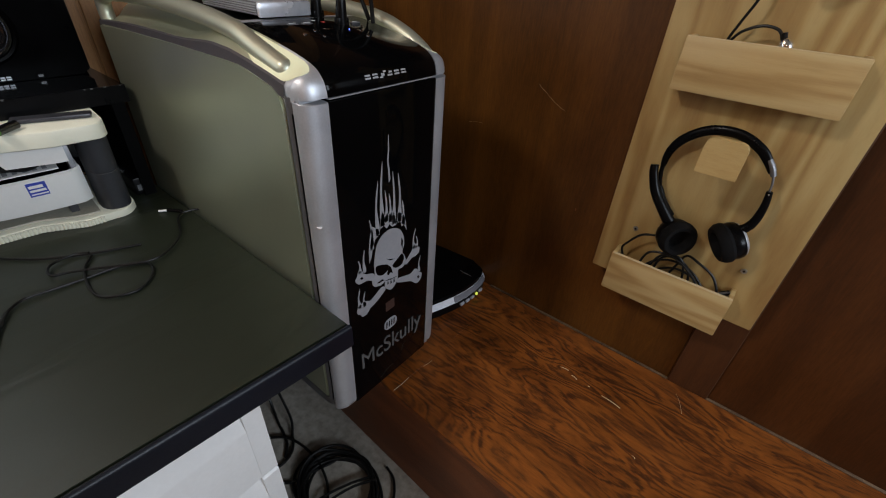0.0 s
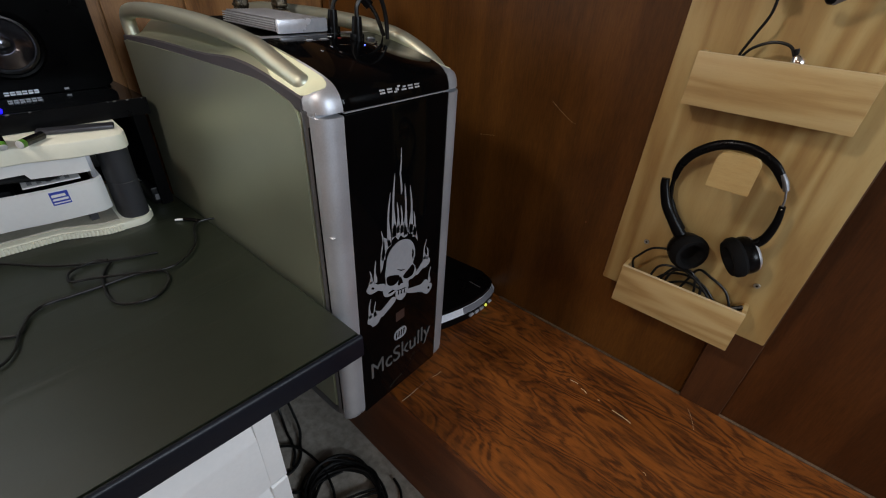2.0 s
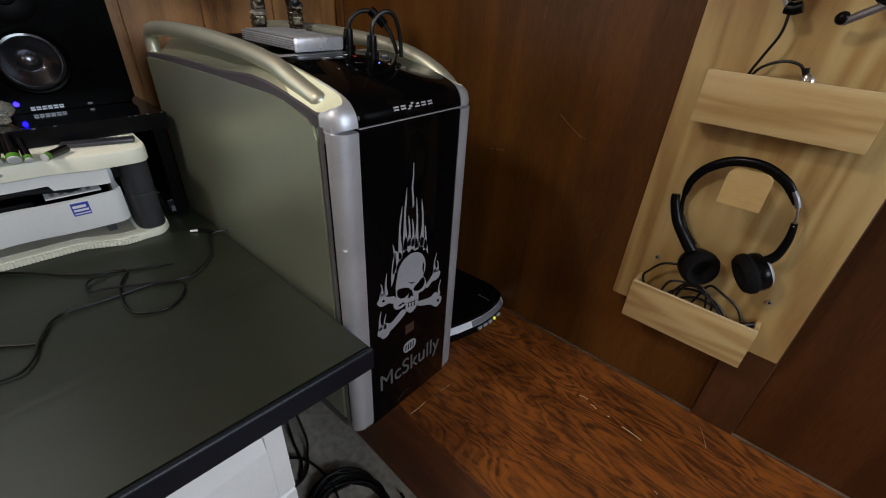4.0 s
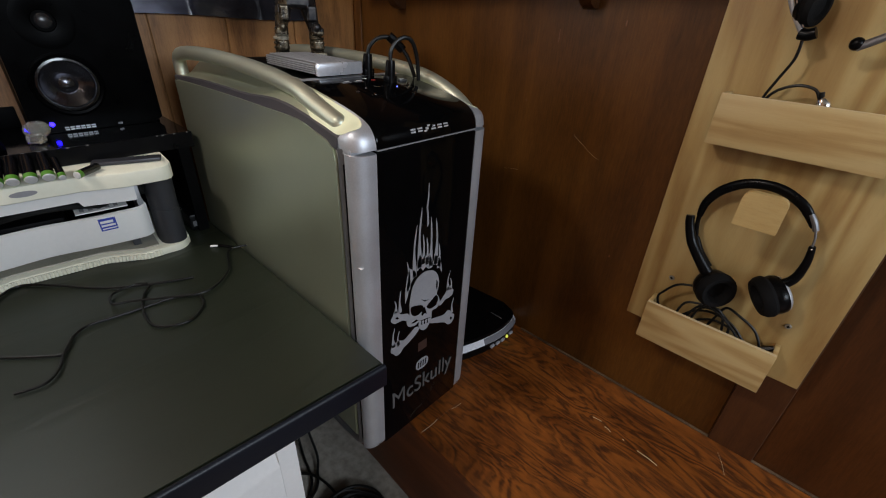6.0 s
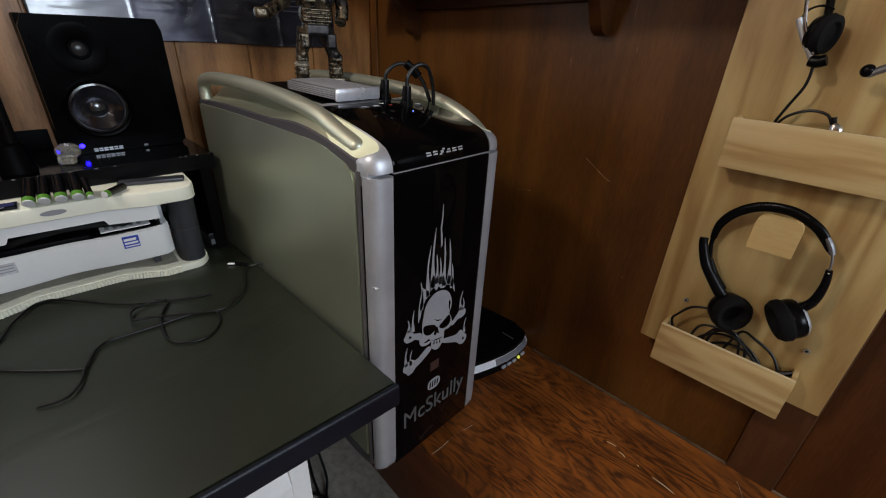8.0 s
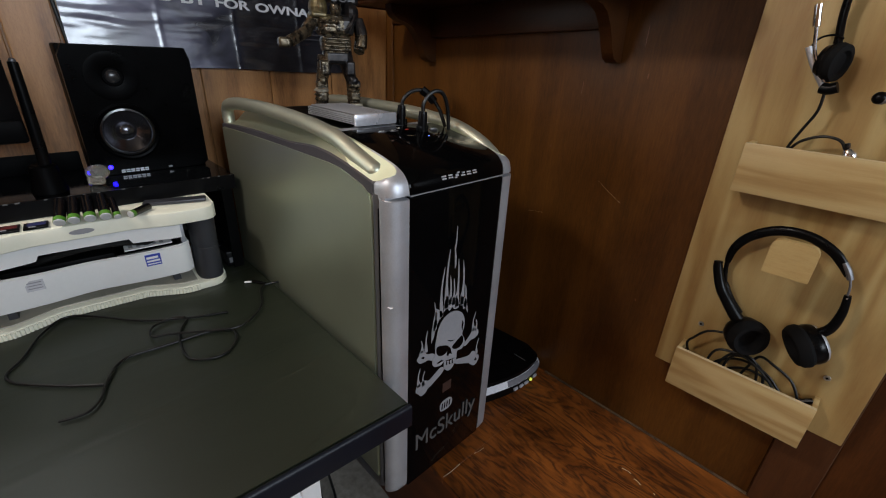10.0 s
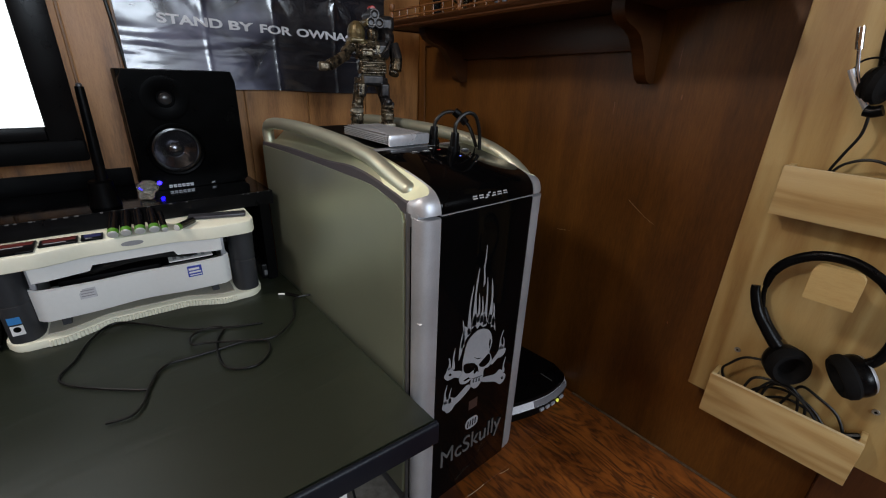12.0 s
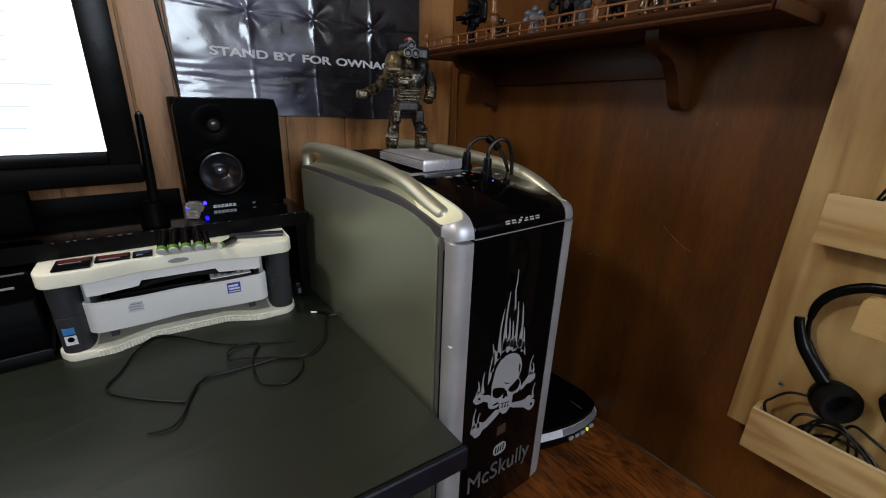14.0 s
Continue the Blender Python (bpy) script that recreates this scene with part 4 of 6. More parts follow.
ctl = part("volume_control", add_tube(bmesh.new(), [(0.3615, 0.4625, 0.6590), (0.3640, 0.4630, 0.6550), (0.3665, 0.4635, 0.6500), (0.3690, 0.4640, 0.6440), (0.3710, 0.4645, 0.6380)], lambda f: 0.0030 + 0.0052 * math.sin(math.pi * (0.06 + 0.88 * f)), 16, 5), M_chrome, hs2, "chrome in-line volume control")
part("cord_grip", add_tube(bmesh.new(), [(0.3600, 0.462, 0.6660), (0.3612, 0.4622, 0.6620), (0.3622, 0.4625, 0.6585)], 0.0030, 8, 2), M_rubber, ctl)
part("hook_block", box(0.338, 0.378, 0.414, 0.426, 0.872, 0.908, bevel=0.004), M_peg, org)
part("hook_arm", box(0.343, 0.373, 0.4262, 0.4908, 0.876, 0.896, bevel=0.002), M_peg, org)

# ---- on top of the tower ----
drv = thing("external_drive", (-0.245, 0.11, 0.641), "silver finned external hard drive lying on the tower", "hard drive", turn=0)
DX0, DX1, DY0, DY1, DZ = -0.325, -0.176, 0.070, 0.148, 0.6415
part("body", box(DX0, DX1 - 0.004, DY0 + 0.003, DY1 - 0.003, DZ, DZ + 0.0165, bevel=0.003), M_dsilver, drv)
for k in range(5):
    z = DZ + 0.0025 + k * 0.0028
    part("fin", box(DX0 + 0.002, DX1 - 0.005, DY0 - 0.0005, DY0 + 0.0032, z, z + 0.0015), M_silver, drv)
for k in range(16):
    y = DY0 + 0.007 + k * 0.0042
    part("fin", box(DX0 + 0.002, DX1 - 0.005, y, y + 0.0018, DZ + 0.0163, DZ + 0.0176), M_silver, drv)
part("end_cap", box(DX1 - 0.004, DX1 + 0.003, DY0 - 0.001, DY1 + 0.001, DZ - 0.0005, DZ + 0.0180, bevel=0.0028), plain("bright_end_cap", (0.70, 0.71, 0.76), 0.28, 0.5, bump=0.02), drv, "bright silver end cap")


def usb_lead(name, d, u, way):
    p = on_top(d, u, -0.001)
    t = thing(name, tuple(p), "black moulded cable plugged into the tower's top", "cable", "cables in the tower's top")
    part("plug", add_tube(bmesh.new(), [p, p + Vector((0, 0, 0.012)), p + Vector((0, 0.0005, 0.024)), p + Vector((0, 0.001, 0.031))], lambda f: 0.0086 - 0.0022 * f, 12, 3), M_black, t, "ribbed black plug")
    part("plug_collar", box(p.x - 0.006, p.x + 0.006, p.y - 0.009, p.y + 0.009, p.z - 0.0005, p.z + 0.010, bevel=0.002), M_black, t)
    part("lead", add_tube(bmesh.new(), [p + Vector((0, 0.001, 0.029))] + [Vector(w) for w in way], 0.0031, 9), M_rubber, t)


usb_lead("usb_cable", 0.176, 0.160, [(-0.175, 0.164, 0.679), (-0.170, 0.175, 0.690), (-0.162, 0.188, 0.693), (-0.154, 0.198, 0.687), (-0.140, 0.210, 0.667), (-0.128, 0.216, 0.637)])
usb_lead("usb_cable", 0.126, 0.163, [(-0.126, 0.165, 0.677), (-0.124, 0.175, 0.690), (-0.120, 0.188, 0.695), (-0.117, 0.200, 0.688), (-0.116, 0.209, 0.664), (-0.116, 0.212, 0.635)])
solo("adapter_plug", add_tube(bmesh.new(), [(-0.160, 0.190, 0.694), (-0.153, 0.199, 0.685), (-0.146, 0.206, 0.675)], 0.0070, 10, 3), M_black, "black cable joint resting on the looped leads", "cable")

# armoured toy, one plain shape
fig = bmesh.new()
FX = -0.455
for s, y in ((-1, 0.176), (1, 0.241)):
    add_box(fig, FX - 0.014, FX + 0.024, y - 0.011, y + 0.011, 0.638, 0.652, bevel=0.003)
    add_cyl(fig, (FX, y, 0.650), (FX - 0.002, y - s * 0.002, 0.688), 0.0125, 0.0115, 10)
    add_box(fig, FX + 0.002, FX + 0.015, y - 0.010, y + 0.010, 0.655, 0.672, bevel=0.003)
    add_box(fig, FX + 0.002, FX + 0.016, y - 0.011, y + 0.011, 0.679, 0.693, bevel=0.003)
    add_cyl(fig, (FX - 0.002, y - s * 0.002, 0.688), (FX - 0.003, 0.2085 + s * 0.019, 0.735), 0.0105, 0.0155, 10)
    add_box(fig, FX + 0.004, FX + 0.016, y - s * 0.008 - 0.009, y - s * 0.008 + 0.009, 0.702, 0.728, bevel=0.003)
add_box(fig, FX - 0.014, FX + 0.014, 0.184, 0.234, 0.722, 0.746, bevel=0.006)
add_box(fig, FX - 0.016, FX + 0.018, 0.181, 0.237, 0.744, 0.772, bevel=0.008)
for k in range(4):
    add_box(fig, FX + 0.014, FX + 0.021, 0.184 + 0.001 * k, 0.234 - 0.001 * k, 0.746 + k * 0.006, 0.7495 + k * 0.006, bevel=0.001)
add_box(fig, FX - 0.022, FX + 0.022, 0.176, 0.243, 0.770, 0.806, bevel=0.010)
add_box(fig, FX + 0.018, FX + 0.026, 0.184, 0.206, 0.776, 0.786, bevel=0.002)
add_ball(fig, (FX + 0.014, 0.209, 0.815), (0.012, 0.011, 0.014), 12)
add_ball(fig, (FX - 0.002, 0.181, 0.816), (0.025, 0.0165, 0.022), 16)
add_box(fig, FX - 0.022, FX + 0.022, 0.164, 0.192, 0.799, 0.808, bevel=0.003)
add_ball(fig, (FX - 0.004, 0.239, 0.811), (0.025, 0.0175, 0.021), 16)
add_tube(fig, [(FX + 0.010, 0.252, 0.800), (FX + 0.020, 0.256, 0.775), (FX + 0.026, 0.252, 0.752)], 0.0100, 10, 4)
for y, z in ((0.203, 0.834), (0.219, 0.834), (0.210, 0.848)):
    add_cyl(fig, (FX - 0.035, y, z), (FX + 0.025, y, z), 0.0085, 0.0085, 12)
add_box(fig, FX - 0.03, FX + 0.01, 0.226, 0.256, 0.82, 0.850, bevel=0.008)
add_tube(fig, [(FX, 0.176, 0.800), (FX + 0.006, 0.160, 0.785), (FX + 0.012, 0.152, 0.772)], 0.0105, 10, 3)
add_tube(fig, [(FX + 0.012, 0.154, 0.776), (FX + 0.020, 0.135, 0.765), (FX + 0.028, 0.120, 0.758)], 0.0098, 10, 3)
add_box(fig, FX + 0.018, FX + 0.038, 0.100, 0.122, 0.748, 0.764, bevel=0.004)
add_tube(fig, [(FX, 0.246, 0.800), (FX + 0.004, 0.257, 0.780), (FX + 0.010, 0.254, 0.758), (FX + 0.016, 0.250, 0.745)], 0.0105, 10, 3)
add_cyl(fig, (FX + 0.000, 0.2095, 0.857), (FX + 0.018, 0.2095, 0.857), 0.007, 0.006, 12)
for s, y in ((-1, 0.176), (1, 0.241)):
    for k in range(3):
        add_cyl(fig, (FX + 0.0005, y, 0.657 + 0.008 * k), (FX + 0.0005, y, 0.6605 + 0.008 * k), 0.0142, 0.0142, 12)
    add_ball(fig, (FX + 0.013, y - s * 0.002, 0.693), (0.006, 0.009, 0.008), 10)
for y, z in ((0.203, 0.834), (0.219, 0.834), (0.210, 0.848)):
    add_turned(fig, [(0.0098, 0.0), (0.0098, 0.004), (0.0060, 0.004), (0.0058, -0.004)], (FX + 0.024, y, z), (1, 0, 0), 14)
for k in range(5):
    add_ball(fig, (FX + 0.023, 0.186 + 0.0055 * k, 0.793 + 0.002 * (k % 2)), 0.0030, 8)
add_tube(fig, [(FX + 0.02, 0.222, 0.775), (FX + 0.03, 0.232, 0.790), (FX + 0.02, 0.244, 0.806)], 0.0032, 8, 4)
fig.transform(Matrix.Translation((-0.396, 0.174, 0)) @ Matrix.Rotation(radians(-15), 4, "Z") @ Matrix.Translation((-FX, -0.2085, 0)))
toy = solo("armoured_figurine", moulded(fig, 0.0009), M_brass, "dark bronze armoured toy figurine standing on the tower", "figurine")
for mt in (M_red, plain("pale_painted_armour", (0.50, 0.46, 0.36), 0.45, 0.3, c2=(0.12, 0.10, 0.075), big=70), plain("tarnished_gold_paint", (0.21, 0.165, 0.075), 0.38, 0.6, c2=(0.06, 0.045, 0.025), big=60), plain("gunmetal_paint", (0.045, 0.040, 0.038), 0.34, 0.6, c2=(0.012, 0.012, 0.015), big=80)):
    toy.data.materials.append(mt)
back = Matrix.Translation((FX, 0.2085, 0)) @ Matrix.Rotation(radians(15), 4, "Z") @ Matrix.Translation((0.396, -0.174, 0))
for f in toy.data.polygons:
    q = back @ (f.center + toy.location)
    if q.z > 0.8585 and abs(q.y - 0.2095) < 0.0075:
        f.material_index = 1
    elif q.z < 0.651 and q.x > FX + 0.017 or 0.672 < q.z < 0.681 and q.y < 0.2 and q.x > FX - 0.004:
        f.material_index = 2
    elif q.y < 0.197 and q.z > 0.798:
        f.material_index = 3
    elif q.y > 0.221 and q.z > 0.775 or 0.686 < q.z < 0.742 and q.y > 0.19 or q.z > 0.823:
        f.material_index = 4

# ---- network box behind the tower ----
rt = thing("router", (-0.15, 0.42, 0.0), "flat black router with a silver curved front on the bench", "router")
RX = 0.0
outl = [(-0.300, 0.285), (-0.300, 0.520), (-0.09, 0.5295), (-0.062, 0.5290), (-0.048, 0.520), (-0.039, 0.505), (-0.033, 0.480), (-0.0305, 0.450), (-0.033, 0.415), (-0.040, 0.380), (-0.050, 0.345), (-0.062, 0.310), (-0.074, 0.285)]


def slab(outline, z0, z1, grow=0.0, grow1=None):
    c = Vector((-0.16, 0.40))
    low, top = [[tuple(c + (Vector(p) - c) * (1 + g)) for p in outline] for g in (grow, grow if grow1 is None else grow1)]
    bm = bmesh.new()
    add_loft(bm, [[Vector((x + RX, y, z0)) for x, y in low], [Vector((x + RX, y, z1)) for x, y in top]], closed=True, caps=True)
    return bm


part("base", slab(outl, 0.003, 0.0265, -0.012, 0.0), M_black, rt)
bm = slab(outl, 0.0442, 0.055, -0.045)
es = [e for e in bm.edges if all(v.co.z > 0.054 for v in e.verts)]
bmesh.ops.bevel(bm, geom=es, offset=0.008, segments=4, affect="EDGES")
part("lid", bm, M_black, rt, "black lid")
part("front_band", slab(outl, 0.0267, 0.044, 0.004, -0.05), plain("bright_silver_band", (0.72, 0.73, 0.78), 0.4, 0.1, bump=0.02), rt, "bright silver sloped front band")
part("front_inset", slab([p for p in outl if p[0] > -0.1 and 0.36 < p[1] < 0.51] + [(-0.09, 0.38), (-0.09, 0.505)], 0.0285, 0.0425, 0.012, -0.030), plain("grey_inset", (0.20, 0.20, 0.225), 0.45, 0.2, bump=0.02), rt, "grey inset in the band")
for k in range(5):
    y = 0.398 + k * 0.0185
    lit = k == 3
    xq = (-0.0310, -0.0285, -0.0270, -0.0270, -0.0285)[k]
    part("indicator", box(xq - 0.008, xq, y + (0.004 if lit else 0), y + (0.010 if lit else 0.0135), 0.0095, 0.0175, bevel=0.0022), glow("yellow_green_light", (0.80, 0.85, 0.12), 0.9) if lit else plain("frosted_window", (0.42, 0.42, 0.46), 0.4), rt, "lit yellow-green indicator" if lit else "")
part("lid_slot", box(-0.090, -0.055, 0.462, 0.4645, 0.0546, 0.0555), M_decal2, rt)
for x, y in ((-0.28, 0.30), (-0.28, 0.49), (-0.08, 0.30), (-0.08, 0.49)):
    part("foot", add_cyl(bmesh.new(), (x, y, 0.0), (x, y, 0.004), 0.008, seg=12), M_matte, rt)

# ---- monitor riser on the desk ----
rs = thing("monitor_riser", (-0.55, -0.265, 0.300), "beige and charcoal plastic monitor riser with a white tray", "desk riser")
SY0, SY1 = -0.4650, -0.0710


def sway(y, depth):
    f = (y - SY0) / (SY1 - SY0)
    t = min(1.0, max(0.0, (min(f, 1 - f) - 0.19) / 0.15))
    return depth * t


def strip(y0, y1, n, section):
    return add_loft(bmesh.new(), [section(y0 + (y1 - y0) * k / n) for k in range(n + 1)], closed=True, caps=True)


def end_round(y, r=0.022):
    e = min(y - SY0, SY1 - y)
    return 0.0 if e >= r else r - math.sqrt(max(0.0, r * r - (r - e) ** 2))


part("top_plate", strip(SY0 + 0.0003, SY1 - 0.0003, 60, lambda y: [(x - sway(y, 0.016) - end_round(y), y, z) for x, z in ((-0.4585, 0.4515), (-0.4558, 0.4530), (-0.4553, 0.4720), (-0.4565, 0.4755), (-0.460, 0.4775))] + [(-0.66, y, 0.4782), (-0.66, y, 0.4515)]), M_beige, rs, "beige plastic top plate")
part("base_plate", strip(SY0 - 0.004, SY1 + 0.004, 60, lambda y: [(x - sway(y, 0.026) - end_round(y, 0.026), y, z) for x, z in ((-0.486, 0.3003), (-0.4845, 0.306), (-0.486, 0.3135), (-0.490, 0.3155))] + [(-0.68, y, 0.3155), (-0.68, y, 0.3003)]), M_beige, rs, "beige plastic base")
part("base_mat", strip(SY0 + 0.05, SY1 - 0.05, 40, lambda y: [(-0.499 - sway(y, 0.026), y, 0.3150), (-0.500 - sway(y, 0.026), y, 0.3172), (-0.66, y, 0.3172), (-0.66, y, 0.3150)]), plain("dull_grey_tray", (0.44, 0.42, 0.35), 0.6, big=8), rs, "dull grey base tray")
bm = bmesh.new()
for k in range(56):
    y = SY0 + 0.052 + k * (SY1 - SY0 - 0.104) / 55
    x = -0.4852 - sway(y, 0.026)
    add_cyl(bm, (x, y, 0.3008), (x, y, 0.3115), 0.0026, seg=8)
tagged(part("scallop", bm, M_beige, rs, "row of small rounded ribs"), kind="stuff")
for yc, s in ((-0.4415, -1), (-0.0925, 1)):
    rows = []
    for z, k, dx in ((0.3155, 1.0, 0.0), (0.345, 0.99, 0.003), (0.384, 0.96, 0.007), (0.3855, 0.93, 0.007), (0.387, 0.96, 0.0075), (0.42, 0.96, 0.011), (0.450, 0.98, 0.014)):
        rows.append([(-0.530 + dx + k * 0.040 * math.copysign(abs(math.cos(a)) ** 0.7, math.cos(a)), yc + k * 0.0235 * math.copysign(abs(math.sin(a)) ** 0.8, math.sin(a)), z) for a in (2 * math.pi * i / 28 for i in range(28))])
    part("column", add_loft(bmesh.new(), rows, closed=True, caps=True), M_grey, rs, "charcoal oval column")
TY0, TY1, TZ0 = -0.4200, -0.1215, 0.342


def tray_x(y):
    f = (y - TY0) / (TY1 - TY0)
    e = min(f, 1 - f)
    r = 0.0 if e > 0.06 else (0.06 - e) / 0.06
    return -0.4905 - 0.010 * math.exp(-((f - 0.5) / 0.18) ** 2) - 0.012 * r * r


tray = part("paper_tray", strip(TY0, TY1, 48, lambda y: [(tray_x(y) - 0.002, y, TZ0), (tray_x(y), y, TZ0 + 0.004), (tray_x(y) + 0.002, y, 0.400 - 0.004 * math.sin(math.pi * (y - TY0) / (TY1 - TY0))), (tray_x(y) - 0.0015, y, 0.4025 - 0.004 * math.sin(math.pi * (y - TY0) / (TY1 - TY0))), (tray_x(y) - 0.006, y, 0.401 - 0.004 * math.sin(math.pi * (y - TY0) / (TY1 - TY0))), (tray_x(y) - 0.006, y, TZ0)]), M_tray, rs, "white open paper tray")
part("tray_side", box(-0.64, -0.507, TY1 - 0.005, TY1, TZ0, 0.40, bevel=0.001), M_tray, tray)
part("tray_side", box(-0.64, -0.507, TY0, TY0 + 0.005, TZ0, 0.40, bevel=0.001), M_tray, tray)
part("tray_floor", box(-0.64, -0.507, TY0 + 0.005, TY1 - 0.005, TZ0, TZ0 + 0.003), M_tray, tray)


def lip_z(y):
    f = (y - TY0) / (TY1 - TY0)
    t = min(1.0, max(0.0, (min(f - 0.285, 0.705 - f)) / 0.006))
    return 0.421 + 0.009 * t


part("tray_lip", strip(TY0 + 0.012, TY1 - 0.012, 60, lambda y: [(-0.476 - sway(y, 0.014), y, lip_z(y)), (-0.474 - sway(y, 0.014), y, 0.4488), (-0.484 - sway(y, 0.014), y, 0.4488), (-0.484 - sway(y, 0.014), y, lip_z(y))]), M_tray, rs)
for ys in (TY0 + 0.03, TY1 - 0.03):
    part("tray_support", box(-0.63, -0.52, ys - 0.006, ys + 0.006, 0.3173, TZ0), M_grey, rs)
part("clip", box(-0.515, -0.500, TY1 - 0.012, TY1 - 0.004, 0.4, 0.4497, bevel=0.001), M_silver, rs)
part("clip", box(-0.515, -0.500, TY0 + 0.004, TY0 + 0.012, 0.4, 0.4497, bevel=0.001), M_silver, rs)
part("badge", add_prism(bmesh.new(), oval(-0.268, 0.4645, 0.016, 0.0042, 24), lambda y, z: Vector((-0.4715, y, z)), lambda y, z: Vector((-0.4700, y, z))), M_decal, rs, "small grey oval badge")
# stickers
f = tray_x(-0.180)
st = part("sticker", box(f + 0.0008, f + 0.0026, -0.1965, -0.1725, 0.372, 0.394), M_blue, tray, "blue square sticker with white marks")
for z0, z1, a in ((0.3855, 0.390, 0.018), (0.3795, 0.3830, 0.020), (0.3745, 0.3765, 0.021)):
    part("sticker_bar", box(f + 0.0026, f + 0.0031, -0.1945, -0.1945 + a, z0, z1), M_paper, st)
f2 = tray_x(-0.345)
st = part("sticker", box(f2 + 0.0008, f2 + 0.0022, -0.3585, -0.3355, 0.372, 0.3905), plain("faded_sticker", (0.62, 0.62, 0.66), 0.5), tray, "faded white sticker")
for k in range(3):
    part("sticker_bar", box(f2 + 0.0022, f2 + 0.0026, -0.356, -0.338, 0.376 + 0.005 * k, 0.3775 + 0.005 * k), M_decal, st)
st = part("sticker", box(-0.4885, -0.4858, -0.453, -0.437, 0.354, 0.3665), M_cyan, rs, "small blue sticker")
part("sticker", box(-0.490, -0.4868, -0.453, -0.437, 0.3335, 0.3505), M_paper, rs, "small black and white sticker")
part("sticker_disc", add_cyl(bmesh.new(), (-0.4869, -0.445, 0.344), (-0.4862, -0.445, 0.344), 0.0048, seg=16), M_matte, rs)
part("paper_sheet", box(-0.62, -0.505, -0.222, -0.148, 0.4022, 0.4045), M_paper, rs, "folded printed paper in the tray")
for k in range(5):
    part("print_bar", box(-0.540 - 0.002 * k, -0.512, -0.215 + 0.012 * k, -0.209 + 0.012 * k, 0.4045, 0.4048), M_decal, rs)
solo("dark_gadget", box(-0.60, -0.515, -0.385, -0.235, TZ0 + 0.0035, 0.402, bevel=0.006), M_matte, "black gadget lying in the white tray", "gadget")

arc = [(-0.512 + 0.010 * math.sin(math.pi * f), -0.335 + 0.150 * f, 0.4115 + 0.0125 * math.sin(math.pi * f)) for f in (q / 10 for q in range(11))]
solo("tray_cable", add_tube(bmesh.new(), [(-0.53, -0.352, 0.4055)] + arc + [(-0.53, -0.170, 0.4095)], 0.0058, 10, 3), M_rubber, "thick black cable lying in the white tray", "cable")

# ---- small things on the riser ----


def battery(x, y, r, length, turn):
    z = 0.4783 + r * 1.02
    x += 0.005
    b = thing("battery", (x, y, 0.4783), "loose battery with a black and green wrap lying on the riser", "battery", "loose batteries")
    d = Vector((-math.cos(turn), math.sin(turn), 0.50 if turn < 0.5 else 0.0)).normalized()
    p = Vector((x, y, z))
    part("green_sleeve", add_cyl(bmesh.new(), p, p + d * length * 0.16, r, seg=18), M_green, b, "green end sleeve")
    part("black_sleeve", add_cyl(bmesh.new(), p + d * length * 0.1605, p + d * length * 0.96, r, seg=18), M_wrap, b)
    part("base_cap", add_turned(bmesh.new(), [(r * 0.97, -0.0003), (r * 0.86, 0.0008), (r * 0.80, 0.0009), (r * 0.3, 0.0011)], p - d * 0.0004, -d, 18), plain("bright_steel_end", (0.78, 0.78, 0.78), 0.42, 0.25, bump=0.02), b, "bright steel end")
    part("terminal", add_cyl(bmesh.new(), p + d * length * 0.96, p + d * length, r * 0.38, seg=12), M_chrome, b)


for x, y, r, ln, tn in ((-0.4690, -0.2900, 0.0081, 0.050, 0.16), (-0.4690, -0.2725, 0.0081, 0.050, 0.12), (-0.4670, -0.2525, 0.0081, 0.050, 0.05), (-0.4645, -0.2325, 0.0081, 0.050, 0.02), (-0.4640, -0.2175, 0.0052, 0.044, -0.05), (-0.4615, -0.2000, 0.0060, 0.044, 0.75)):
    battery(x, y, r, ln, tn)
M_dred, M_navy = plain("dull_red_label", (0.13, 0.018, 0.014), 0.4), plain("navy_label", (0.03, 0.035, 0.14), 0.4)
for x0, y0, y1, c in ((-0.497, -0.4385, -0.3895, M_dred), (-0.492, -0.3855, -0.3375, M_dred), (-0.490, -0.3335, -0.3045, M_navy)):
    cd = thing("memory_card", ((x0 - 0.44) / 2, (y0 + y1) / 2, 0.4783), "flat black memory card with a coloured label", "memory card", "memory cards")
    xe = -0.4595 if y0 < -0.42 else -0.4745
    part("card", box(x0 - 0.012, xe, y0, y1, 0.4783, 0.4815, bevel=0.0006), M_black, cd)
    part("card_label", box(x0 - 0.008, x0 + 0.006, y0 + 0.004, y1 - 0.003, 0.4815, 0.4819), c, cd, "coloured stripe")
    part("card_text", box(x0 + 0.009, x0 + 0.013, y0 + 0.006, y1 - 0.014, 0.4815, 0.4818), M_decal, cd)
bm = box(-0.011, 0.011, -0.050, 0.050, 0, 0.007, bevel=0.0025)
bm.transform(pose(-0.505, -0.1275, 0.4784, 0, 0, -14))
solo("pocket_tool", bm, plain("scuffed_gunmetal", (0.05, 0.05, 0.06), 0.4, 0.3, bump=0.2), "dark flat pocket tool lying on the riser", "tool")

# the riser and what lies on it stand as askew as the desk
SKEW = Matrix.Translation((-0.494, -0.443, 0)) @ Matrix.Rotation(radians(-4.1), 4, "Z") @ Matrix.Translation((0.50, 0.44, 0))
for ob in [o for o in scene.objects if o.parent is None and o.name.split(".")[0] in ("monitor_riser", "dark_gadget", "tray_cable", "battery", "memory_card", "pocket_tool")]:
    ob.matrix_world = SKEW @ (Matrix.Translation(ob.location) @ ob.rotation_euler.to_matrix().to_4x4())

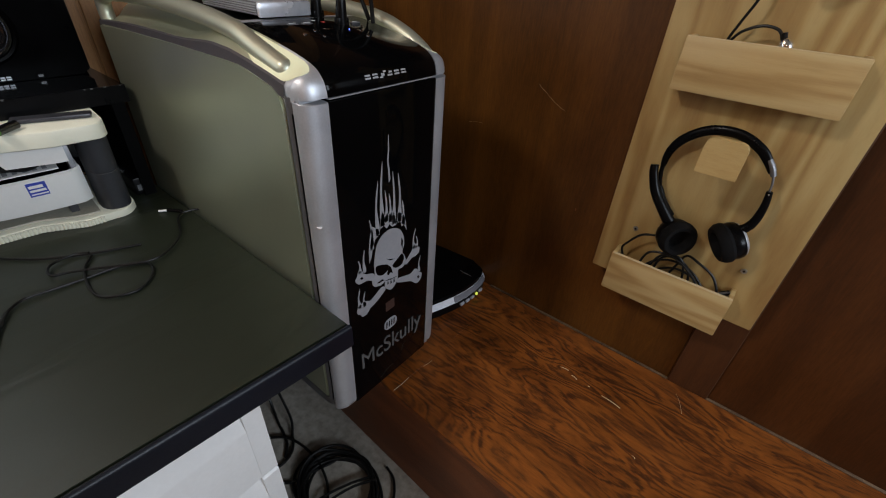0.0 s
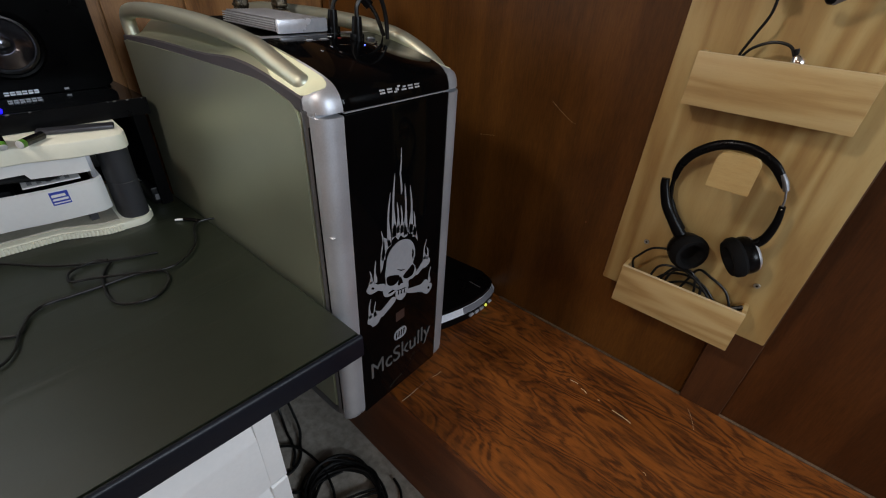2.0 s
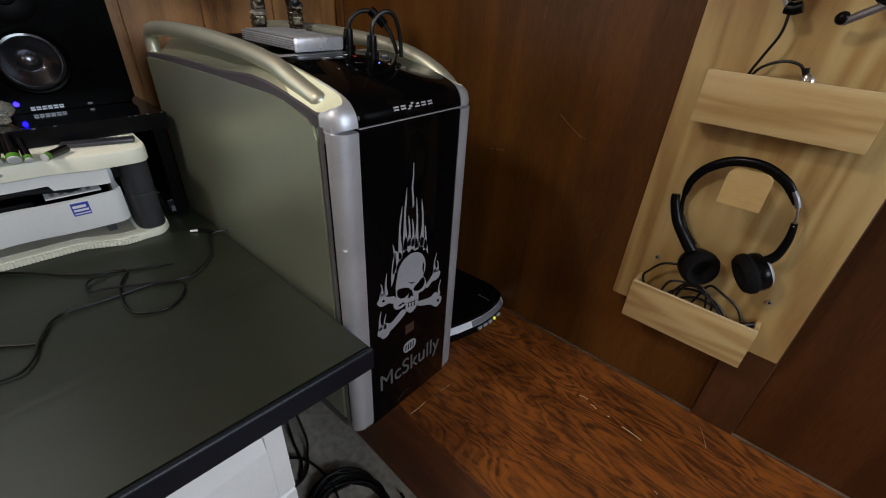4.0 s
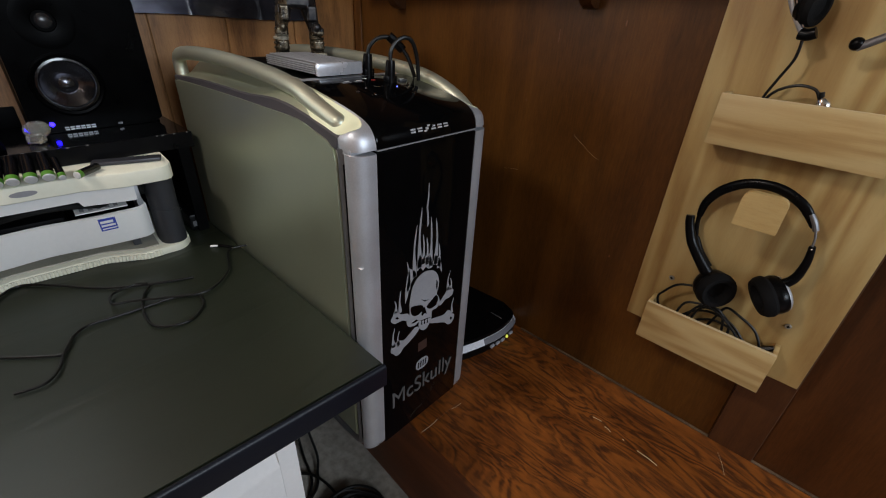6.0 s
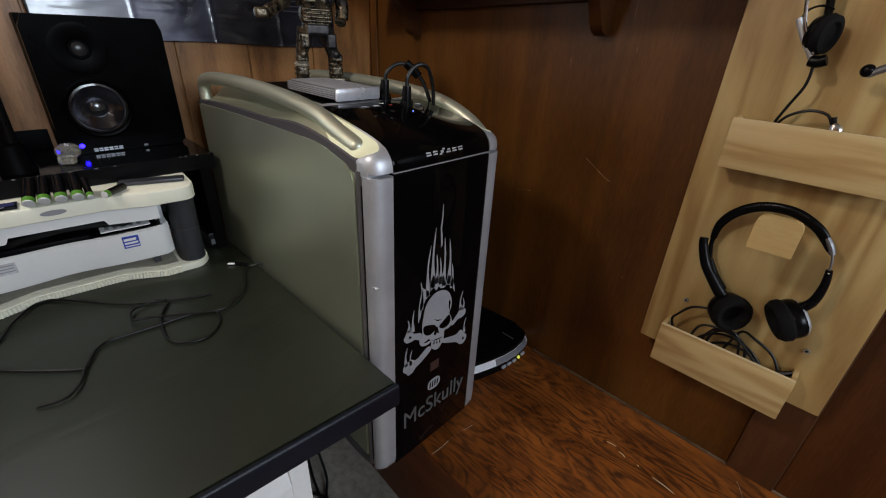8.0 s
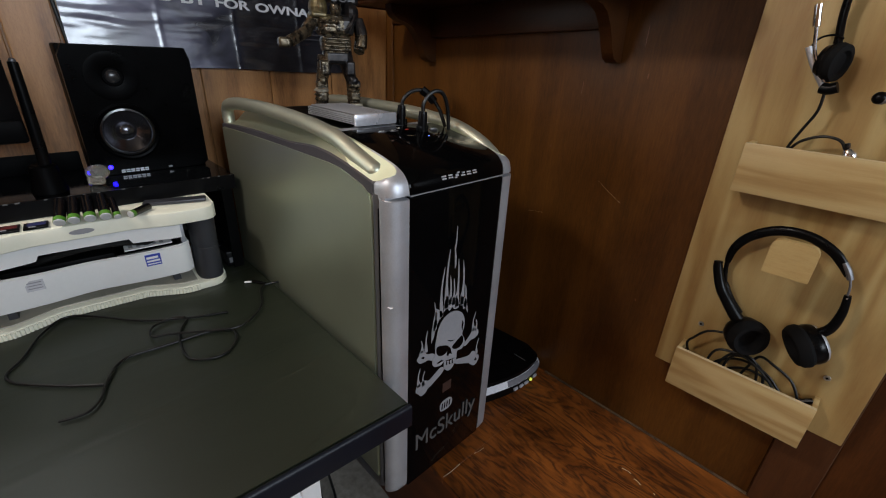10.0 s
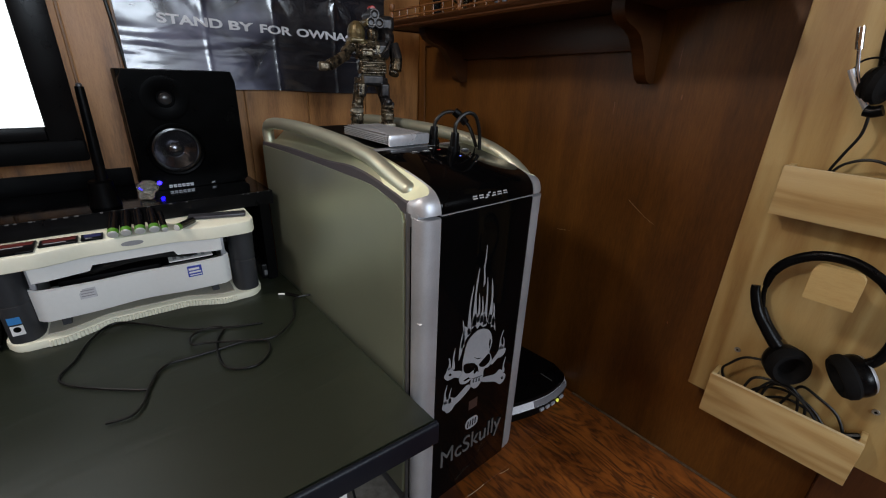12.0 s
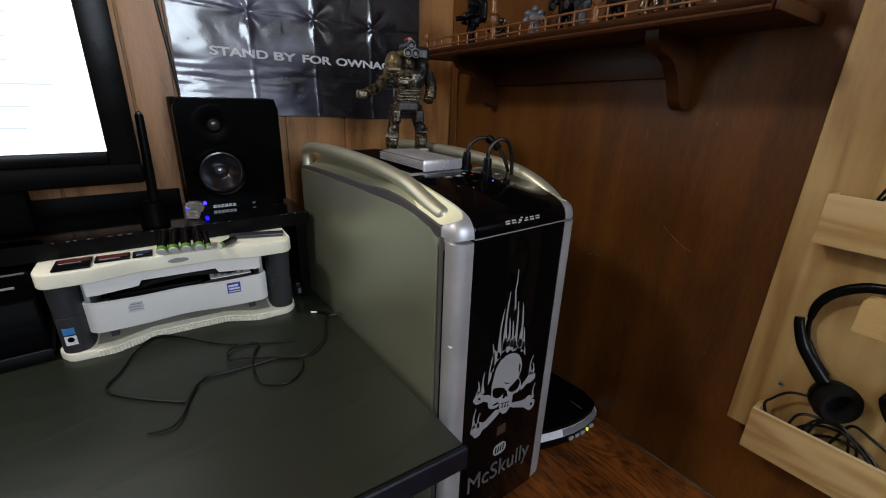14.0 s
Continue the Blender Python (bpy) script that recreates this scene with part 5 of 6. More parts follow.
# ---- black desk shelf with speaker ----
bs = thing("desk_shelf", (-0.62, -0.45, 0.300), "glossy black raised shelf along the back of the desk", "shelf")


def shelf_front(y):
    return -0.508 + 0.026 * (y + 0.058)


def shelf_slab(back, out, y0, y1, z0, z1):
    """A slab up to the shelf's slanting front; back is how far behind that front it begins, or None for the wall."""
    rim = [(shelf_front(y) + out, y) for y in (y0, y1)]
    rear = [(-0.712 if back is None else shelf_front(y) + back, y) for y in (y1, y0)]
    return add_prism(bmesh.new(), rim + rear, lambda x, y: Vector((x, y, z0)), lambda x, y: Vector((x, y, z1)))


part("shelf_board", shelf_slab(None, -0.0035, -1.25, -0.012, 0.484, 0.507), M_gblack, bs, "glossy black shelf board with a chipped edge")
part("shelf_lip", shelf_slab(-0.0033, 0.0, -1.25, -0.012, 0.4788, 0.5075), M_black, bs)
for y in (-0.030, -1.22):
    part("shelf_leg", box(-0.705, -0.5125, y - 0.010, y + 0.010, 0.3003, 0.484), M_matte, bs)
part("shelf_back", box(-0.7125, -0.706, -1.22, -0.04, 0.3003, 0.484), M_gblack, bs)
part("shelf_upstand", box(-0.7135, -0.7075, -1.25, -0.232, 0.507, 0.543, bevel=0.001), M_matte, bs)
random.seed(8)
bm = bmesh.new()
for k in range(22):
    y = -0.45 + random.random() * 0.43
    add_box(bm, shelf_front(y) - 0.0006, shelf_front(y) + 0.0012, y, y + 0.001 + 0.005 * random.random(), 0.5062, 0.5082)
tagged(part("chipped_edge", bm, M_decal2, bs, "pale chips along the edge"), kind="stuff")

M_baffle = plain("baffle_black", (0.0010, 0.0010, 0.0012), 0.30, big=20, fine=300, bump=0.03, spec=0.03)
sp = thing("loudspeaker", (-0.668, -0.131, 0.5075), "black studio loudspeaker with a lit blue lamp on the shelf", "loudspeaker")
SX = -0.6255
part("cabinet", box(-0.713, SX - 0.020, -0.2325, -0.031, 0.5078, 0.7375, bevel=0.003), M_matte, sp, "black vinyl cabinet")
WC, TC = (SX + 0.004, -0.1615, 0.5865), (SX + 0.004, -0.164, 0.6855)
hole, rim = [], []
for k in range(64):
    a = 2 * math.pi * k / 64
    cy, cz = math.cos(a), math.sin(a)
    far = min((-0.031 - WC[1]) / cy if cy > 1e-6 else 9, (-0.2325 - WC[1]) / cy if cy < -1e-6 else 9, (0.7375 - WC[2]) / cz if cz > 1e-6 else 9, (0.5078 - WC[2]) / cz if cz < -1e-6 else 9)
    hole.append((WC[1] + 0.0455 * cy, WC[2] + 0.0455 * cz))
    rim.append((WC[1] + far * cy, WC[2] + far * cz))
X1, X0 = SX + 0.004, SX - 0.0198
part("front_baffle", add_loft(bmesh.new(), [[(X0, y, z) for y, z in hole], [(X1, y, z) for y, z in hole], [(X1, y, z) for y, z in rim], [(X0, y, z) for y, z in rim]], closed=True), M_baffle, sp, "smooth black front baffle")
wf = part("woofer", add_turned(bmesh.new(), [(0.0525, 0.0), (0.0525, 0.0030), (0.049, 0.0042), (0.0452, 0.0030), (0.0450, -0.002)], WC, (1, 0, 0), 48, False), M_baffle, sp, "round woofer with a silver cone")
part("surround", add_turned(bmesh.new(), [(0.0452, -0.0005), (0.0435, 0.0035), (0.040, 0.0040), (0.0372, 0.0010), (0.0365, -0.003)], WC, (1, 0, 0), 48, False), M_wrap, wf, "glossy black rubber surround")
part("cone", add_turned(bmesh.new(), [(0.0370, -0.001), (0.030, -0.0075), (0.021, -0.0150), (0.0165, -0.0170), (0.0150, -0.0140), (0.011, -0.0105), (0.005, -0.0085), (0.0005, -0.008)], WC, (1, 0, 0), 48, False), plain("silver_cone", (0.13, 0.13, 0.145), 0.22, 0.95, c2=(0.09, 0.09, 0.105), big=30, bump=0.02, spread=0.03), wf, "silver cone")
tw = part("tweeter", add_turned(bmesh.new(), [(0.042, 0.0), (0.042, 0.002), (0.034, 0.0025), (0.017, 0.0008), (0.0155, 0.0025)], TC, (1, 0, 0), 36), M_baffle, sp)
part("dome", add_ball(bmesh.new(), (TC[0] + 0.002, TC[1], TC[2]), (0.006, 0.0125, 0.0125), 18), plain("silk_dome", (0.02, 0.02, 0.022), 0.25), tw)
part("lamp", add_ball(bmesh.new(), (SX + 0.006, -0.204, 0.5235), 0.0040, 12), glow("violet_blue_light", (0.012, 0.006, 1.0), 14), sp, "lit blue lamp")
for k in range(6):
    y = -0.1885 + 0.0078 * k
    for z in (0.5105, 0.5140):
        part("logo_bar", box(SX + 0.004, SX + 0.0048, y, y + 0.0062, z, z + 0.0024), M_silver, sp)
part("logo_bar", box(SX + 0.004, SX + 0.0048, -0.108, -0.101, 0.511, 0.5145), M_dsilver, sp)
sp.location.y += 0.007
# clear skull ornament, one plain shape
bm = add_ball(bmesh.new(), (0, 0, 0.024), (0.020, 0.0155, 0.0165), 24)
add_box(bm, 0.002, 0.019, -0.0105, 0.0105, 0.0, 0.017, bevel=0.004)
for v in bm.verts:
    for s in (-1, 1):
        d = (v.co - Vector((0.0185, s * 0.0068, 0.0205))).length
        v.co.x -= 0.006 * math.exp(-(d / 0.0042) ** 2)
bm = moulded(bm, 0.0007)
bm.transform(pose(-0.5765, -0.222, 0.5076, 0, 0, -30) @ Matrix.Diagonal((1.05, 1.15, 0.82, 1)))
mg, nt, b = tree("clear_resin")
b.inputs["Base Color"].default_value = (0.90, 0.88, 0.78, 1)
b.inputs["Transmission Weight"].default_value = 0.86
b.inputs["Roughness"].default_value = 0.14
relief(nt, b, noise_of(nt, mapped(nt, (1, 1, 1)), 160, 3), 0.4)
solo("skull_ornament", bm, mg, "small clear resin skull ornament on the shelf", "ornament")

pn = thing("pen_stand", (-0.562, -0.292, 0.507), "black stylus standing in a black tapered holder", "pen stand")
part("holder", add_turned(bmesh.new(), [(0.024, 0.0003), (0.0235, 0.005), (0.019, 0.030), (0.0185, 0.044), (0.014, 0.047), (0.010, 0.046)], (-0.562, -0.292, 0.507), (0, 0, 1), 28), M_matte, pn)
part("stylus", add_tube(bmesh.new(), [(-0.562, -0.288, 0.545), (-0.562, -0.2865, 0.60), (-0.562, -0.285, 0.66), (-0.562, -0.284, 0.710)], lambda f: 0.0092 - 0.0026 * f, 14, 5), M_black, pn, "black stylus")
part("stylus_tip", add_ball(bmesh.new(), (-0.562, -0.2838, 0.7115), 0.0045, 12), M_dsilver, pn)

# ---- monitor ----
mo = thing("monitor", (-0.60, -0.60, 0.507), "black flat-screen monitor showing a white page on the shelf", "monitor")
MY1, MZ0, MZ1 = -0.297, 0.598, 1.05
part("housing", box(-0.565, -0.524, -1.05, MY1, MZ0, MZ1, bevel=0.006), M_black, mo)
part("bezel", box(-0.524, -0.5175, -0.34, MY1 + 0.001, MZ0 + 0.010, MZ1, bevel=0.002), M_black, mo)
part("bezel", box(-0.524, -0.5175, -1.05, -0.3402, MZ0 + 0.034, 0.6525, bevel=0.002), M_black, mo)
part("chin", box(-0.524, -0.512, -1.05, MY1 + 0.0015, MZ0 - 0.001, MZ0 + 0.0335, bevel=0.005), M_matte, mo, "rounded black chin")
scr = part("screen", box(-0.524, -0.5215, -1.03, -0.3402, 0.6527, MZ1 - 0.02), glow("white_page", (0.92, 0.98, 1.0), 2.6), mo, "lit white screen")
random.seed(11)
for k in range(9):
    z = 0.69 + 0.032 * k
    part("text_bar", box(-0.5215, -0.5211, -0.60, -0.47 + 0.09 * random.random(), z, z + 0.0028), glow("grey_print", (0.76, 0.86, 0.90), 1.0), scr)
part("neck", box(-0.60, -0.566, -0.72, -0.46, 0.515, 0.70, bevel=0.012), M_matte, mo)
part("foot", add_turned(bmesh.new(), [(0.058, 0.0006), (0.056, 0.008), (0.045, 0.016), (0.04, 0.018)], (-0.625, -0.60, 0.507), (0, 0, 1), 40), M_gblack, mo)

bx = thing("black_box", (-0.59, -0.70, 0.300), "glossy black box under the shelf beside the riser", "box")
part("body", box(-0.700, -0.512, -0.95, -0.4775, 0.3003, 0.470, bevel=0.008), M_gloss, bx)
part("front_frame", box(-0.512, -0.505, -0.95, -0.4785, 0.302, 0.325, bevel=0.003), M_black, bx)
part("front_lip", box(-0.512, -0.508, -0.55, -0.50, 0.443, 0.4455), M_decal, bx)
ad = thing("power_adapter", (-0.565, -0.030, 0.300), "small black power adapter beside the riser", "adapter")
part("case", box(-0.612, -0.520, -0.052, -0.0175, 0.3003, 0.336, bevel=0.004), M_black, ad)
part("case_label", box(-0.520, -0.5192, -0.047, -0.025, 0.310, 0.322), M_dsilver, ad)

# ---- cables on the desk ----
ZT = 0.3024
lead = thing("loose_cable", (-0.30, -0.25, 0.300), "thin black cable lying in loose loops on the desk", "cable")
run1 = [(-0.338, -0.115), (-0.362, -0.176), (-0.402, -0.237), (-0.462, -0.289), (-0.495, -0.331), (-0.457, -0.366), (-0.399, -0.39), (-0.37, -0.408), (-0.343, -0.402), (-0.309, -0.372), (-0.276, -0.335), (-0.259, -0.307), (-0.287, -0.295), (-0.304, -0.273), (-0.302, -0.241), (-0.3, -0.207), (-0.295, -0.157), (-0.277, -0.13), (-0.246, -0.133), (-0.22, -0.159), (-0.224, -0.188), (-0.246, -0.206), (-0.294, -0.204), (-0.331, -0.194), (-0.355, -0.178)]
run2 = [(-0.286, -0.293), (-0.259, -0.307), (-0.228, -0.317), (-0.208, -0.334), (-0.213, -0.362)]
run3 = [(-0.368, 0.027), (-0.386, -0.014), (-0.379, -0.037), (-0.317, -0.062), (-0.28, -0.101), (-0.277, -0.13), (-0.299, -0.166), (-0.325, -0.211), (-0.335, -0.234), (-0.365, -0.228), (-0.374, -0.195), (-0.363, -0.179)]
for i, run in enumerate((run1, run2, run3)):
    pts = [(x, y, ZT + 0.0012 * i + 0.0012 * abs(math.sin(2.3 * k + i))) for k, (x, y) in enumerate(run)]
    part("lead", add_tube(bmesh.new(), pts, 0.0020, 8, 7), M_rubber, lead)
tip = thing("cable_tip", (-0.424, -0.047, 0.300), "white-tipped plug on the desk", "plug")
part("white_tip", add_tube(bmesh.new(), [(-0.4275, -0.0510, 0.3030), (-0.4225, -0.0445, 0.3035), (-0.4195, -0.0405, 0.3035)], 0.0022, 8, 2), M_paper, tip)
part("plug_body", add_tube(bmesh.new(), [(-0.4185, -0.039, 0.3045), (-0.405, -0.028, 0.304), (-0.395, -0.022, 0.3035)], 0.0033, 8, 2), M_black, tip)

# ---- cable coil on the floor ----
random.seed(21)
coil = thing("cable_coil", (-0.03, 0.02, ZF), "loose tangled coil of black cable on the carpet", "cable")
for k in range(10):
    a, b = 0.086 + 0.014 * random.random(), 0.070 + 0.008 * random.random()
    cx, cy, ph = -0.035 + 0.030 * (random.random() - 0.5), 0.016 + 0.014 * (random.random() - 0.5), random.random() * 6
    pts = [(cx + a * math.cos(t) + 0.006 * math.sin(2 * t + k), min(0.104, cy + b * math.sin(t) + 0.005 * math.cos(3 * t + k)), ZF + 0.0045 + 0.0045 * (k % 4) + 0.006 * math.sin(t * 1.5 + k) ** 2) for t in (2 * math.pi * i / 14 + ph for i in range(15))]
    part("turn", add_tube(bmesh.new(), [(x - 0.008, y - 0.022, z) for x, y, z in pts], 0.0032, 8, 5), M_rubber, coil)
for pts in (((-0.138, 0.003, 0.010), (-0.105, -0.004, 0.016), (-0.070, -0.017, 0.010), (-0.035, -0.045, 0.006)), ((-0.002, 0.062, 0.020), (-0.03, 0.02, 0.016), (-0.05, -0.03, 0.018), (-0.06, -0.055, 0.01)), ((0.008, 0.060, 0.022), (-0.02, 0.015, 0.02), (-0.035, -0.03, 0.018), (-0.04, -0.055, 0.01)), ((0.000, 0.100, 0.008), (0.034, 0.090, 0.006), (0.066, 0.052, 0.006), (0.06, 0.0, 0.008))):
    part("loose_turn", add_tube(bmesh.new(), [(x, y, ZF + z) for x, y, z in pts], 0.0030, 8, 7), M_rubber, coil)
for pts in (((-0.42, 0.03, 0.30), (-0.36, 0.03, 0.16), (-0.30, 0.03, 0.05), (-0.262, 0.022, 0.02), (-0.238, 0.006, 0.008), (-0.205, -0.016, 0.006), (-0.190, -0.050, 0.006), (-0.20, -0.10, 0.006)), ((-0.40, 0.03, 0.10), (-0.34, 0.015, 0.02), (-0.29, 0.0, 0.006), (-0.262, -0.006, 0.005), (-0.225, -0.018, 0.005), (-0.20, -0.04, 0.005)), ((-0.36, -0.14, 0.006), (-0.30, -0.08, 0.008), (-0.266, -0.036, 0.010), (-0.234, -0.010, 0.012), (-0.19, 0.002, 0.012), (-0.14, 0.003, 0.012), (-0.105, -0.004, 0.016)), ((-0.26, -0.16, 0.005), (-0.20, -0.11, 0.005), (-0.143, -0.071, 0.006), (-0.125, -0.03, 0.008), (-0.10, 0.03, 0.012))):
    part("tail", add_tube(bmesh.new(), [(x, y, ZF + z) for x, y, z in pts], 0.0032, 8, 8), M_rubber, coil)

# ---- poster ----
mp, nt, b = tree("glossy_poster")
vec = mapped(nt, (1, 1, 1))
# grey-blue picture with window and monitor reflections painted in; fades out rightwards
cl = noise_of(nt, mapped(nt, (1, 5, 9)), 1.6, 3, 0.5, 0.4)
pic_sheen = ramp(nt, cl, [(0.36, (0.016, 0.017, 0.026)), (0.54, (0.085, 0.090, 0.135)), (0.76, (0.22, 0.23, 0.315))])
sep = node(nt, "ShaderNodeSeparateXYZ")
nt.links.new(vec, sep.inputs[0])
fade = ramp(nt, calc(nt, "ADD", calc(nt, "MULTIPLY", sep.outputs[1], 1.6), 0.46), [(0.36, (1, 1, 1)), (0.50, (0.05, 0.05, 0.05))])
nt.links.new(blend(nt, fade, (0.006, 0.006, 0.008), pic_sheen), b.inputs["Base Color"])
b.inputs["Roughness"].default_value = 0.22
b.inputs["Coat Weight"].default_value = 0.7
b.inputs["Coat Roughness"].default_value = 0.08
relief(nt, b, noise_of(nt, mapped(nt, (1, 1, 1.6)), 8, 2.5, 0.4, 0.7), 0.18, 0.02)
bm = bmesh.new()
PY0, PY1, PZ0, PZ1, N, K = -0.198, 0.408, 0.696, 1.22, 170, 150
FOLD_Y, FOLD_Z = (-0.044, 0.104, 0.257), (0.917, 1.07)
noise.seed_set(5)


def poster_relief(y, z):
    """How far the crumpled sheet stands off the wall."""
    h = 0.005 + 0.0030 * noise.noise(Vector((y * 5, z * 6, 1.0))) + 0.00035 * noise.noise(Vector((y * 24, z * 40, 4.0)))
    ny = min(FOLD_Y, key=lambda q: abs(q - y))
    nz = min(FOLD_Z, key=lambda q: abs(q - z))
    wy, wz = 0.0012 * noise.noise(Vector((z * 90, ny * 50, 2.0))), 0.0012 * noise.noise(Vector((y * 90, nz * 50, 3.0)))
    h += 0.0016 * math.exp(-abs(y - ny + wy) / 0.0028) - 0.0012 * math.exp(-abs(z - nz + wz) / 0.0028)
    # pinched stars where the folds cross
    dy, dz = y - ny, z - nz
    r, a = math.hypot(dy, dz), math.atan2(dz, dy)
    h += 0.0030 * math.exp(-r / 0.040) * math.cos(4 * a + 0.5) * min(1.0, r / 0.008) + 0.0009 * math.exp(-r / 0.05) * math.cos(7 * a + ny * 40)
    h += 0.0013 * math.exp(-((z - 0.775) / 0.03) ** 2) * noise.noise(Vector((y * 10, z * 80, 9.0)))
    h += 0.009 * max(0.0, (0.79 - z) / 0.1) ** 1.4
    return 0.001 + max(h, 0.0005)


def poster_sag(y):
    return 0.0015 * math.sin(y * 19) - 0.022 * (y - 0.1)


rows = []
for i in range(N + 1):
    row = []
    for j in range(K + 1):
        y, z = PY0 + (PY1 - PY0) * i / N, PZ0 + (PZ1 - PZ0) * j / K
        row.append(Vector((XW + poster_relief(y, z), y, z + poster_sag(y))))
    rows.append(row)
add_loft(bm, rows)
pst = thing("poster", (XW + 0.001, 0.10, PZ0), "creased glossy black poster with a silver slogan on the panelling", "poster")
sheet = part("sheet", bm, mp, pst)
M_ink = plain("silver_ink", (0.62, 0.63, 0.67), 0.4)
for word, y0, y1 in (("STAND", -0.130, -0.008), ("BY", 0.005, 0.057), ("FOR", 0.072, 0.145), ("OWNAGE", 0.158, 0.335)):
    w = lettering("slogan", word, 0.0240, Matrix(((0, 0, 1, XW + 0.0125), (1, 0, 0, 0), (0, 1, 0, 0), (0, 0, 0, 1))), M_ink, pst, "silver slogan lettering", bold=0.0007)
    ys = [v.co.y + BASE[pst].y for v in w.data.vertices]
    k, mid = (y1 - y0) / (max(ys) - min(ys)), (max(ys) + min(ys)) / 2
    for v in w.data.vertices:
        q = (v.co.y + BASE[pst].y - mid) * k + (y0 + y1) / 2
        v.co.y = q - BASE[pst].y
        v.co.z += 0.8304 - 0.0176 * q
        v.co.x += poster_relief(q, v.co.z + BASE[pst].z - poster_sag(q)) - 0.0118
for k in range(4):
    part("small_print", box(XW + 0.0095, XW + 0.0100, 0.27, 0.405, 0.800 - 0.011 * k, 0.8025 - 0.011 * k), plain("faint_print", (0.03, 0.03, 0.035), 0.5), pst)
solo("wall_cable", add_tube(bmesh.new(), [(XW + 0.004, -0.22, 1.2), (XW + 0.005, -0.216, 1.0), (XW + 0.004, -0.212, 0.90), (XW + 0.005, -0.203, 0.80), (XW + 0.004, -0.198, 0.70), (XW + 0.004, -0.20, 0.56)], 0.0032, 8), M_rubber, "black cable running down the panelling", "cable")

# ---- wall shelf ----
sh = thing("wall_shelf", (-0.19, 0.44, 0.73), "dark stained wooden wall shelf with turned posts and rails", "shelf")
part("shelf_board", box(-0.585, 0.177, 0.352, YW - 0.0045, 0.860, 0.8735, bevel=0.002), M_shelf, sh)
part("edge_moulding", add_loft(bmesh.new(), [[(x, y, z) for y, z in ((0.352, 0.8575), (0.346, 0.8575), (0.3435, 0.861), (0.3455, 0.8645), (0.3415, 0.868), (0.3405, 0.872), (0.344, 0.8752), (0.352, 0.8752))] for x in (-0.590, 0.176)], closed=True, caps=True), M_shelf, sh, "moulded front edge")
part("end_moulding", box(-0.592, -0.5855, 0.352, YW - 0.0045, 0.8575, 0.8752, bevel=0.002), M_shelf, sh)
part("end_moulding", box(0.1772, 0.1835, 0.350, YW - 0.0045, 0.8575, 0.8752, bevel=0.002), M_shelf, sh)
part("cleat", box(-0.484, -0.005, YW - 0.024, YW - 0.0045, 0.795, 0.8598, bevel=0.002), M_shelf, sh, "wooden cleat against the wall")
part("cleat", box(-0.66, -0.506, YW - 0.012, YW - 0.0045, 0.835, 0.8598, bevel=0.002), M_shelf, sh)
OG = [(0.5303, 0.8598), (0.388, 0.8598), (0.388, 0.849), (0.396, 0.836), (0.412, 0.828), (0.432, 0.824), (0.452, 0.815), (0.468, 0.798), (0.480, 0.779), (0.490, 0.759), (0.500, 0.746), (0.514, 0.7395), (0.5303, 0.7395)]
for x0, x1 in ((-0.508, -0.485), (-0.005, 0.017)):
    bm = add_prism(bmesh.new(), OG, lambda y, z: Vector((x0, y, z)), lambda y, z: Vector((x1, y, z)))
    part("bracket", bm, M_shelf, sh, "scrolled wooden bracket")
POST = [(0.0075, 0.0), (0.0085, 0.004), (0.0060, 0.008), (0.0050, 0.014), (0.0070, 0.020), (0.0055, 0.025), (0.0038, 0.028), (0.0075, 0.033), (0.0092, 0.040), (0.0075, 0.047), (0.0020, 0.050)]
for x in (-0.576, -0.328, -0.080, 0.164):
    big = 1.0 if x > -0.5 else 0.85
    part("post", add_turned(bmesh.new(), [(r * big, h * big) for r, h in POST], (x, 0.356, 0.8735), (0, 0, 1), 16), M_turned, sh, "turned wooden post")
for z in (0.8835, 0.8985):
    part("rail", add_tube(bmesh.new(), [(-0.566, 0.356, z), (-0.2, 0.356, z), (0.165, 0.356, z)], 0.0021, 8, 2), M_turned, sh)
for k in range(22):
    x = -0.545 + k * 0.0325
    if min(abs(x - q) for q in (-0.576, -0.328, -0.080, 0.164)) > 0.014:
        part("spindle", add_cyl(bmesh.new(), (x, 0.356, 0.8735), (x, 0.356, 0.8985), 0.0017, seg=8), M_turned, sh)
for x in (-0.328, -0.080):
    part("column", add_turned(bmesh.new(), [(0.0050, 0.049), (0.0078, 0.052), (0.0078, 0.060), (0.0062, 0.064), (0.0074, 0.110), (0.0062, 0.180), (0.0078, 0.190), (0.0078, 0.200)], (x, 0.356, 0.8735), (0, 0, 1), 16), M_turned, sh, "slim turned column above the rail")
